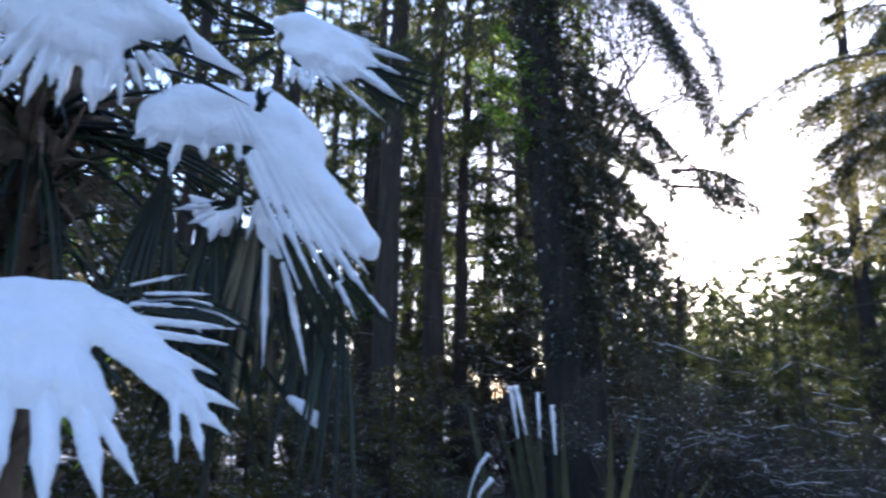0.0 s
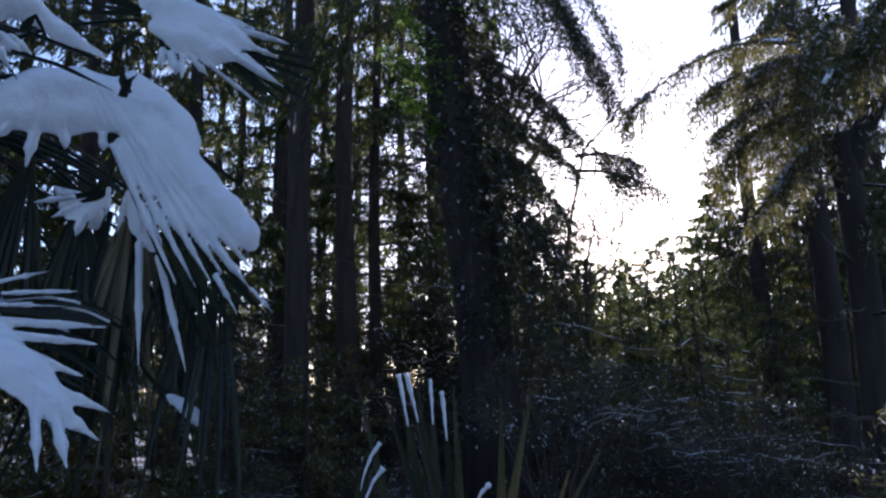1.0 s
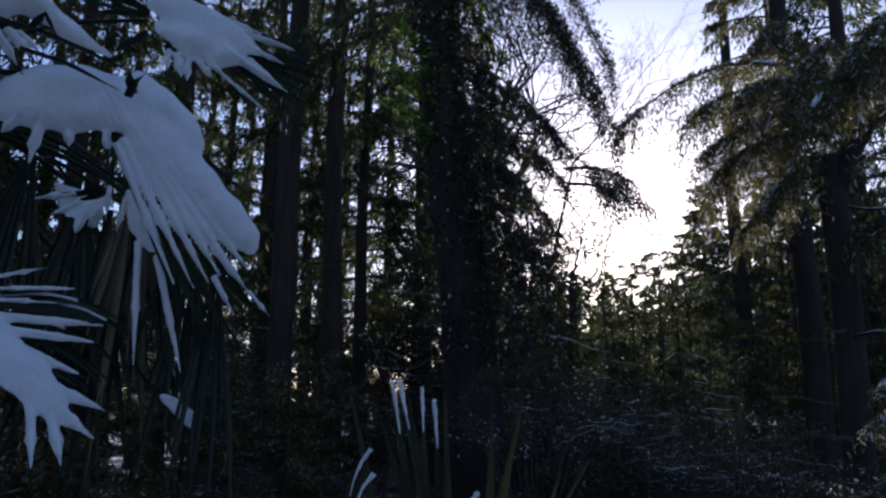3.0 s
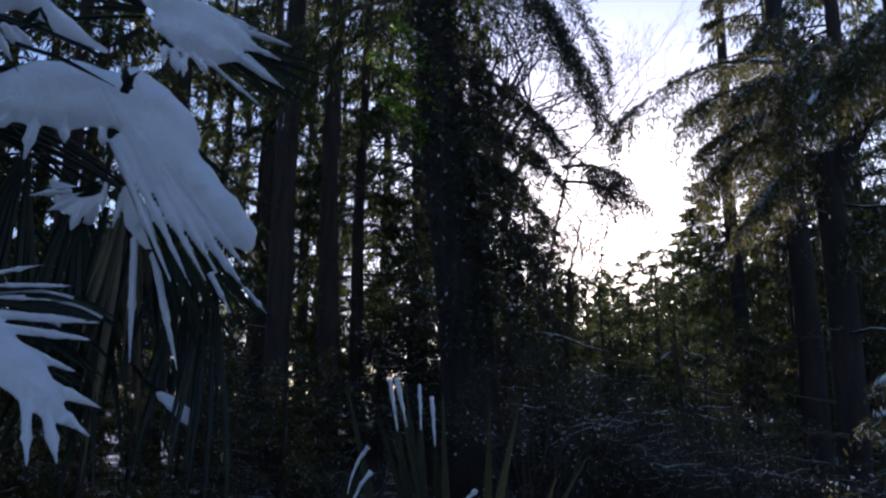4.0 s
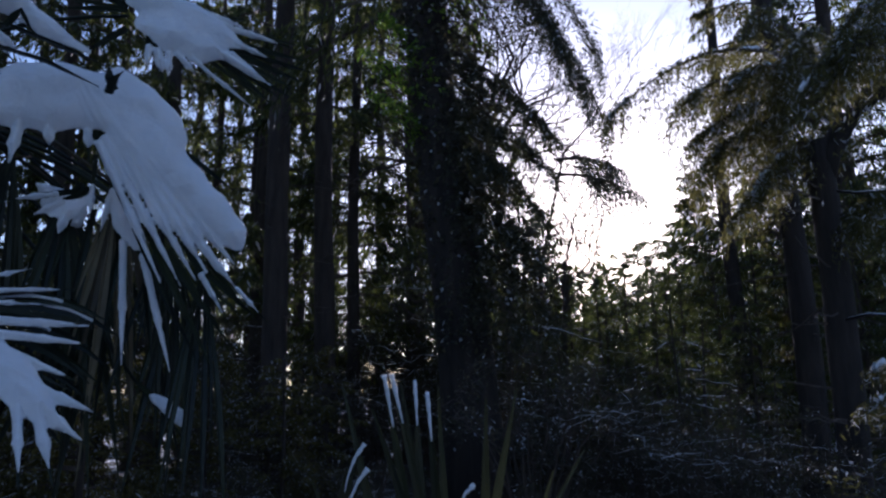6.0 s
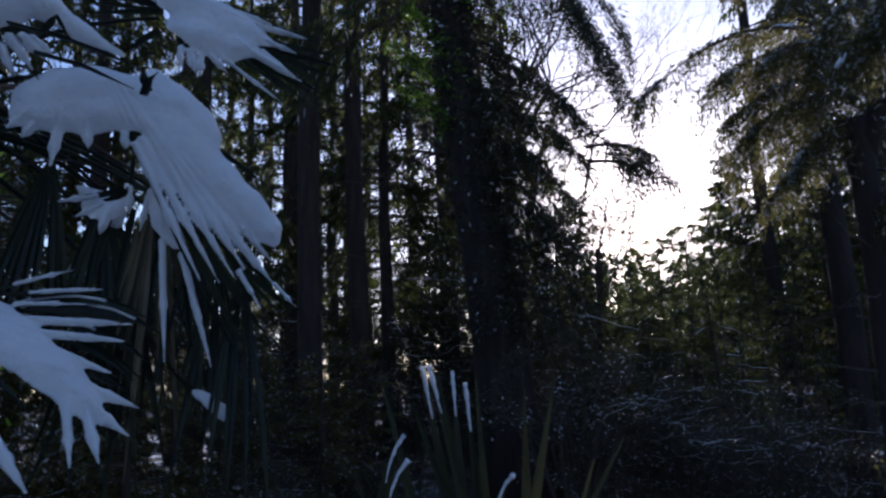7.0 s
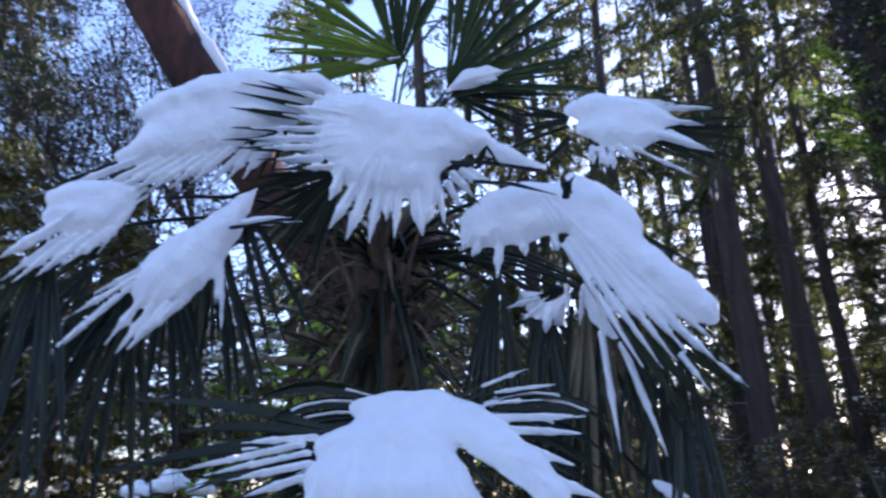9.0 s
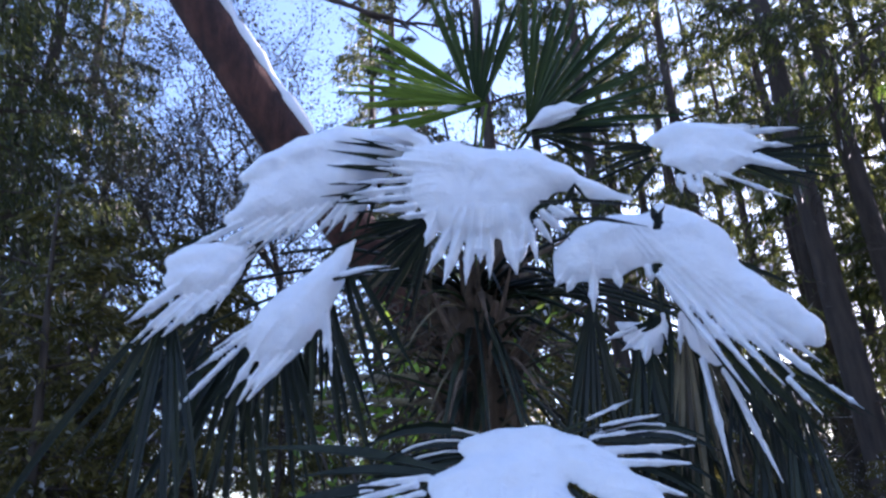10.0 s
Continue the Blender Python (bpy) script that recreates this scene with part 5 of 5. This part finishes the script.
# firs that close the view under the open sky: bearing, distance, elevation of the top, slimness
put(young[0], polar(9.5, 24))
put(young[1], polar(30, 20))
beside_sun = ((5.0, 20, 22, 0.7), (7.0, 18, 22, 0.8), (8.8, 22, 20, 0.7), (10.2, 18, 19, 0.8), (11.6, 21, 18, 0.7), (12.8, 17, 15.5, 0.8), (13.9, 20, 13.5, 0.8), (15.0, 17, 11.4, 1.1), (16.0, 21, 11.0, 1.2), (17.0, 16, 10.8, 1.2), (18.0, 22, 11.6, 1.1), (19.0, 17, 11.8, 1.1), (20.0, 20, 12.6, 1.0), (21.0, 16, 12.8, 1.0))
under_cedars = ((22.0, 22, 12.8, 1.0), (23.0, 18, 12.2, 1.0), (25.4, 18, 12.4, 1.0), (26.4, 22, 13.5, 0.9), (28.0, 18, 13.5, 1.0), (29.4, 21, 15.5, 0.9), (31.0, 17, 14.5, 1.0), (32.6, 20, 16, 0.9), (34.4, 17, 15.5, 0.9), (36.2, 19, 17, 0.9), (38.2, 17, 18, 0.9))
low_slope = ((14.0, 13, 7.5, 1.4), (17.5, 12.5, 7.0, 1.4), (21.0, 13, 7.5, 1.4), (24.2, 12.5, 7.5, 1.4), (27.5, 13, 7.5, 1.3), (33.5, 13, 8, 1.3), (37.0, 13, 9, 1.3))
put(conifer("young_tree", R, 9.0, 0.07, 4.5, 1.35, 190, 34, 8, 0.09, 0.3, "small pointed dark fir standing against the sky", group="young trees", wide=2.0), polar(24.5, 24))
for k, (az, dist, up, slim) in enumerate(beside_sun + under_cedars + low_slope):
    size = (dist * math.tan(radians(up)) + 1.7) / 7
    copy_thing(fine[k % 2], pose(*polar(az, dist), 0, 0, 47 * k) @ Matrix.Diagonal((slim, slim, 1, 1)) @ Matrix.Scale(size, 4))
# young firs that lighten the gaps between the tall trunks
for k, (az, dist, height) in enumerate(((-1.6, 20, 10), (2.6, 19, 11))):
    copy_thing(fine[k % 2], pose(*polar(az, dist), 0, 0, 70 * k) @ Matrix.Diagonal((0.85, 0.85, 1, 1)) @ Matrix.Scale(height / 7, 4))
for az, dist, height in ((-58, 11, 4.2), (-54.5, 12, 4.6), (-51, 10.5, 4.0), (-47.5, 11.5, 4.4), (-44, 12, 4.4), (-40, 11, 4.2), (-62, 12, 4.4), (-36, 12, 4.4)):
    copy_thing(fine[0], pose(*polar(az, dist), 0, 0, 33 * az) @ Matrix.Diagonal((1.3, 1.3, 1, 1)) @ Matrix.Scale(height / 7, 4))


def far_wood():
    """The dense wood on the slope behind: many small firs of drooping clumps, too far to count."""
    rng = np.random.default_rng(21)
    quads = []
    for k in range(75):
        az, dist = 5 + 37 * (k * 0.618034 % 1), rng.uniform(40, 62)
        up = rng.uniform(8.0, 11.2) if 6 < az < 27 else rng.uniform(10, 17)
        top = dist * math.tan(radians(up)) + 1.7
        n = 1200
        f = 1 - rng.random(n) ** 0.6
        ang = rng.random(n) * 2 * np.pi
        rad = (1 - f) * top * 0.24 * rng.uniform(0.35, 1, n) + 0.1
        x, y, _ = polar(az, dist)
        c = np.stack([x + rad * np.cos(ang), y + rad * np.sin(ang), f * top], 1)
        along = unit(np.stack([np.cos(ang), np.sin(ang), -rng.uniform(0.2, 1.2, n)], 1) + rng.normal(size=(n, 3)) * 0.3)
        quads.append(leaf_quads(rng, c, along, rng.uniform(0.3, 0.75, n), rng.uniform(0.12, 0.3, n)))
    thing("far_wood", "distant dark evergreen wood on a rising slope", "woods", kind="stuff", me=quads_mesh("far_wood", np.concatenate(quads), NEEDLES))


far_wood()


def dead_sapling(rng):
    """A thin dying conifer with bare level limbs, some of them carrying a line of snow."""
    ob = thing("dead_sapling", "thin dying conifer with bare level twigs dusted with snow", "tree", "dead saplings")
    z = np.linspace(0, 5, 8)
    axis = np.stack([0.05 * np.sin(z), 0.05 * np.cos(1.3 * z), z], 1)
    part("trunk", mesh_of("trunk", *tube(axis, np.linspace(0.05, 0.015, 8), 7, 0.05, rng), BARK_DARK, True), ob)
    limbs, ridges = [], []
    for i in range(46):
        h, az, ln = rng.uniform(0.5, 4.6), rng.random() * 2 * np.pi, rng.uniform(0.4, 1.5)
        u = np.linspace(0, 1, 7)[:, None]
        way = np.array([math.cos(az), math.sin(az), rng.uniform(-0.3, 0.12)])
        pts = np.array([0, 0, h]) + way * ln * u + np.array([0, 0, -0.12 * ln]) * u**2 + rng.normal(size=(7, 3)) * 0.02 * u
        limbs.append(tube(pts, np.linspace(0.012, 0.004, 7), 3))
        for k in range(4):
            a = pts[rng.integers(2, 7)]
            e = a + (way * 0.5 + rng.normal(size=3) * np.array([0.6, 0.6, 0.2])) * 0.3
            limbs.append(tube(np.linspace(a, e, 3), (0.005, 0.004, 0.002), 3))
            if rng.random() < 0.14:
                ridges.append(tube(np.linspace(a, e, 4) + np.array([0, 0, 0.006]), (0.001, 0.005, 0.004, 0.001), 4))
        if rng.random() < 0.28:
            k = rng.integers(1, 4)
            ridges.append(tube(pts[k : k + 4] + np.array([0, 0, 0.01]), (0.002, 0.008, 0.007, 0.002), 4))
    tagged(part("limb_tangle", mesh_of("limb_tangle", *joined(limbs), TWIG), ob), kind="stuff")
    tagged(part("snow", mesh_of("snow", *joined(ridges), SNOW, True), ob, "thin snow lying along the twigs"), kind="stuff")
    return ob


sapling = put(dead_sapling(R), polar(22.4, 10.5), 0, 0.62)
for k, (az, dist, size) in enumerate(((18.6, 11.5, 0.62), (25.8, 11, 0.68), (28.6, 10.2, 0.7), (35.8, 10.5, 0.8), (37.5, 9.8, 0.75), (27.0, 13.5, 0.8), (20.4, 13.5, 0.72), (23.6, 13.5, 0.74))):
    copy_thing(sapling, pose(*polar(az, dist), 0, 0, 83 * k) @ Matrix.Scale(size, 4))
# thicket in painted sunlit olive, behind the palm and along the forest's foot
for k in range(12):
    copy_thing(young[k % 2], pose(*polar(-24 + 22 * (k * 0.618 % 1), R.uniform(9.5, 14)), 0, 0, R.uniform(0, 360)) @ Matrix.Diagonal((1.6, 1.6, 1, 1)) @ Matrix.Scale(R.uniform(0.28, 0.42), 4))
for k in range(26):
    dist, turn, size = R.uniform(5.8, 9), R.uniform(0, 360), R.uniform(0.44, 0.68)
    if k % 3:
        copy_thing(young[k % 2], pose(*polar(-76 + 60 * (k * 0.618 % 1), dist), 0, 0, turn) @ Matrix.Diagonal((1.5, 1.5, 1, 1)) @ Matrix.Scale(size, 4))

shrubs = [shrub("shrub", R, "dark evergreen shrub flecked with snow", 2.6, 2.6, 22, 6000, 0.05, LEAVES) for k in range(3)]
for k, (az, dist) in enumerate([(12, 8.5), (24, 9), (35, 8)]):
    put(shrubs[k], polar(az, dist), 0, 0.6 if az > 20 else 1.0)
for k in range(38):
    az = -80 + 128 * (k * 0.618 % 1)
    copy_thing(shrubs[k % 3], pose(*polar(az, R.uniform(7.5, 13)), 0, 0, R.uniform(0, 360)) @ Matrix.Scale(R.uniform(0.8, 1.35) * (0.6 if az > 20 or -40 < az < 4 else 1), 4))

for k in range(12):
    copy_thing(shrubs[k % 3], pose(*polar(-13 + 22 * (k * 0.618 % 1), R.uniform(15, 19)), 0, 0, 50 * k) @ Matrix.Scale(R.uniform(1.4, 1.9), 4))
for k in range(6):
    copy_thing(shrubs[k % 3], pose(*polar(10 + 3.2 * k, R.uniform(11, 13)), 0, 0, 80 * k) @ Matrix.Scale(R.uniform(0.9, 1.1), 4))

# ---- near plants ----
def sword_plant():
    rng = np.random.default_rng(4)
    ob = thing("flax_plant", "clump of tall sword-shaped olive leaves with snow on bent tips", "plant")
    root = np.array([0.24, 2.42, 0.0])
    tips = [((0.04, 2.19, 1.80), 1), ((0.06, 2.33, 1.81), 1), ((0.13, 2.47, 1.80), 1), ((0.15, 2.26, 1.76), 1), ((-0.03, 2.35, 1.65), 2), ((-0.02, 2.3, 1.59), 2), ((0.39, 2.30, 1.77), 0), ((0.59, 2.39, 1.61), 0), ((0.26, 2.39, 1.54), 2), ((-0.07, 2.40, 1.79), 0), ((-0.13, 2.18, 1.56), 0), ((0.31, 2.31, 1.75), 0), ((0.09, 2.47, 1.80), 0), ((0.46, 2.21, 1.57), 0), ((0.19, 2.39, 1.78), 0), ((0.01, 2.19, 1.73), 0)]
    for (tip, kind) in tips:
        tip = np.array(tip)
        base = root + rng.normal(size=3) * np.array([0.06, 0.06, 0])
        u = np.linspace(0, 1, 14)
        bow = np.array([tip[0] - base[0], tip[1] - base[1], 0]) * 0.35
        pts = base + (tip - base) * u[:, None] - bow * np.sin(u * np.pi)[:, None]
        if kind == 2:
            base = root + np.array([-0.32 if tip[0] < 0.15 else -0.05, -0.1, 0.9])
            pts = base + (tip - base) * u[:, None] + np.array([-0.03, 0, 0.02]) * np.sin(u * np.pi)[:, None]
            pts[-3:] += np.array([(0, 0, 0.004), (0.008, -0.004, 0), (0.022, -0.01, -0.018)])
        half = 0.024 * np.clip(u * 6 + 0.5, 0, 1) * np.clip((1.03 - u) / 0.35, 0.1, 1)
        side = unit(np.array([1.0, 0.25 * rng.normal(), 0]))
        fold = np.array([0, -1.0, 0.2]) * 0.4
        verts = np.concatenate([pts - side * half[:, None] + fold * half[:, None], pts, pts + side * half[:, None] + fold * half[:, None]])
        n = len(pts)
        faces = [(k * n + i, k * n + i + 1, (k + 1) * n + i + 1, (k + 1) * n + i) for k in range(2) for i in range(n - 1)]
        blade = part("blade", mesh_of("blade", verts, faces, FLAX), ob)
        if kind:
            q = np.linspace(0.93 if kind == 1 else 0.8, 1.0, 12)
            c = np.stack([np.interp(q, u, pts[:, k]) for k in range(3)], 1) + np.array([0, -0.012, 0.006])
            r = (0.002 + 0.004 * (q - q[0]) / (1 - q[0])) * (1 + 0.2 * rng.normal(size=12))
            part("snow", mesh_of("snow", *tube(c, r, 8, 0.1, rng), SNOW, True), blade, "snow stuck to the leaf tip")


sword_plant()
# this shrub's sunlit look comes from its bright leaf colour
put(shrub("shrub", R, "bright green shrub with sunlight painted into its leaf colour", 1.3, 2.75, 20, 1500, 0.085, LIME), (-2.35, 3.1, 0))
snowy = put(shrub("shrub", R, "low shrub weighed down with snow", 1.6, 2.0, 18, 5000, 0.06, FROSTED), (-4.3, 2.4, 0))
for k, (az, dist, sc) in enumerate([(-66, 6.5, 1.05), (-46, 6.5, 0.95), (-30, 6.5, 0.9)]):
    copy_thing(snowy, pose(*polar(az, dist), 0, 0, 67 * k) @ Matrix.Scale(sc, 4))

# low bush with heaps of snow on it, behind the palm
bush = put(shrub("shrub", R, "low bush with heaps of fresh snow on its top", 1.0, 1.85, 26, 2600, 0.06, LEAVES), (-2.78, 2.7, 0))
for x, y, z, r in ((0.0, 0.0, 1.88, 0.045), (-0.16, -0.05, 1.85, 0.035), (0.17, 0.02, 1.84, 0.03), (0.27, -0.1, 1.78, 0.025), (-0.3, 0.05, 1.8, 0.03), (0.08, -0.06, 1.86, 0.03)):
    at = np.array([x, y, z])
    heap = part("snow", mesh_of("snow", *mound([at - (2.2 * r, 0, 0.4 * r), at + (-0.7 * r, 0.4 * r, 0), at + (0.8 * r, -0.3 * r, 0.1 * r), at + (2.4 * r, 0.2 * r, -0.5 * r)], [0.45 * r, 0.8 * r, 0.9 * r, 0.35 * r], R), SNOW, True), bush, "rounded heap of snow")
    m = heap.modifiers.new("merge", "REMESH")
    m.mode, m.voxel_size, m.use_smooth_shade = "VOXEL", 0.008, True
    m = heap.modifiers.new("lumps", "DISPLACE")
    m.texture, m.strength, m.mid_level, m.texture_coords = LUMPS, 0.055, 0.5, "LOCAL"

# a low bough weighed down with snow beside the dead saplings
bent = shrub("shrub", R, "low evergreen bush with a snow-laden bough", 1.3, 1.5, 16, 2500, 0.05, FROSTED)
leafy_boughs(bent, R, [((0.3, 0.1, 1.5), (-0.62, -0.02, 1.66), 0.22), ((0.35, 0.0, 1.85), (-0.4, 0.1, 1.95), 0.18)], 0.05, FROSTED, 1.0, 70, 18, 0.3, wide=1.0, snow=0.018)
put(bent, (3.72, 4.97, 0))
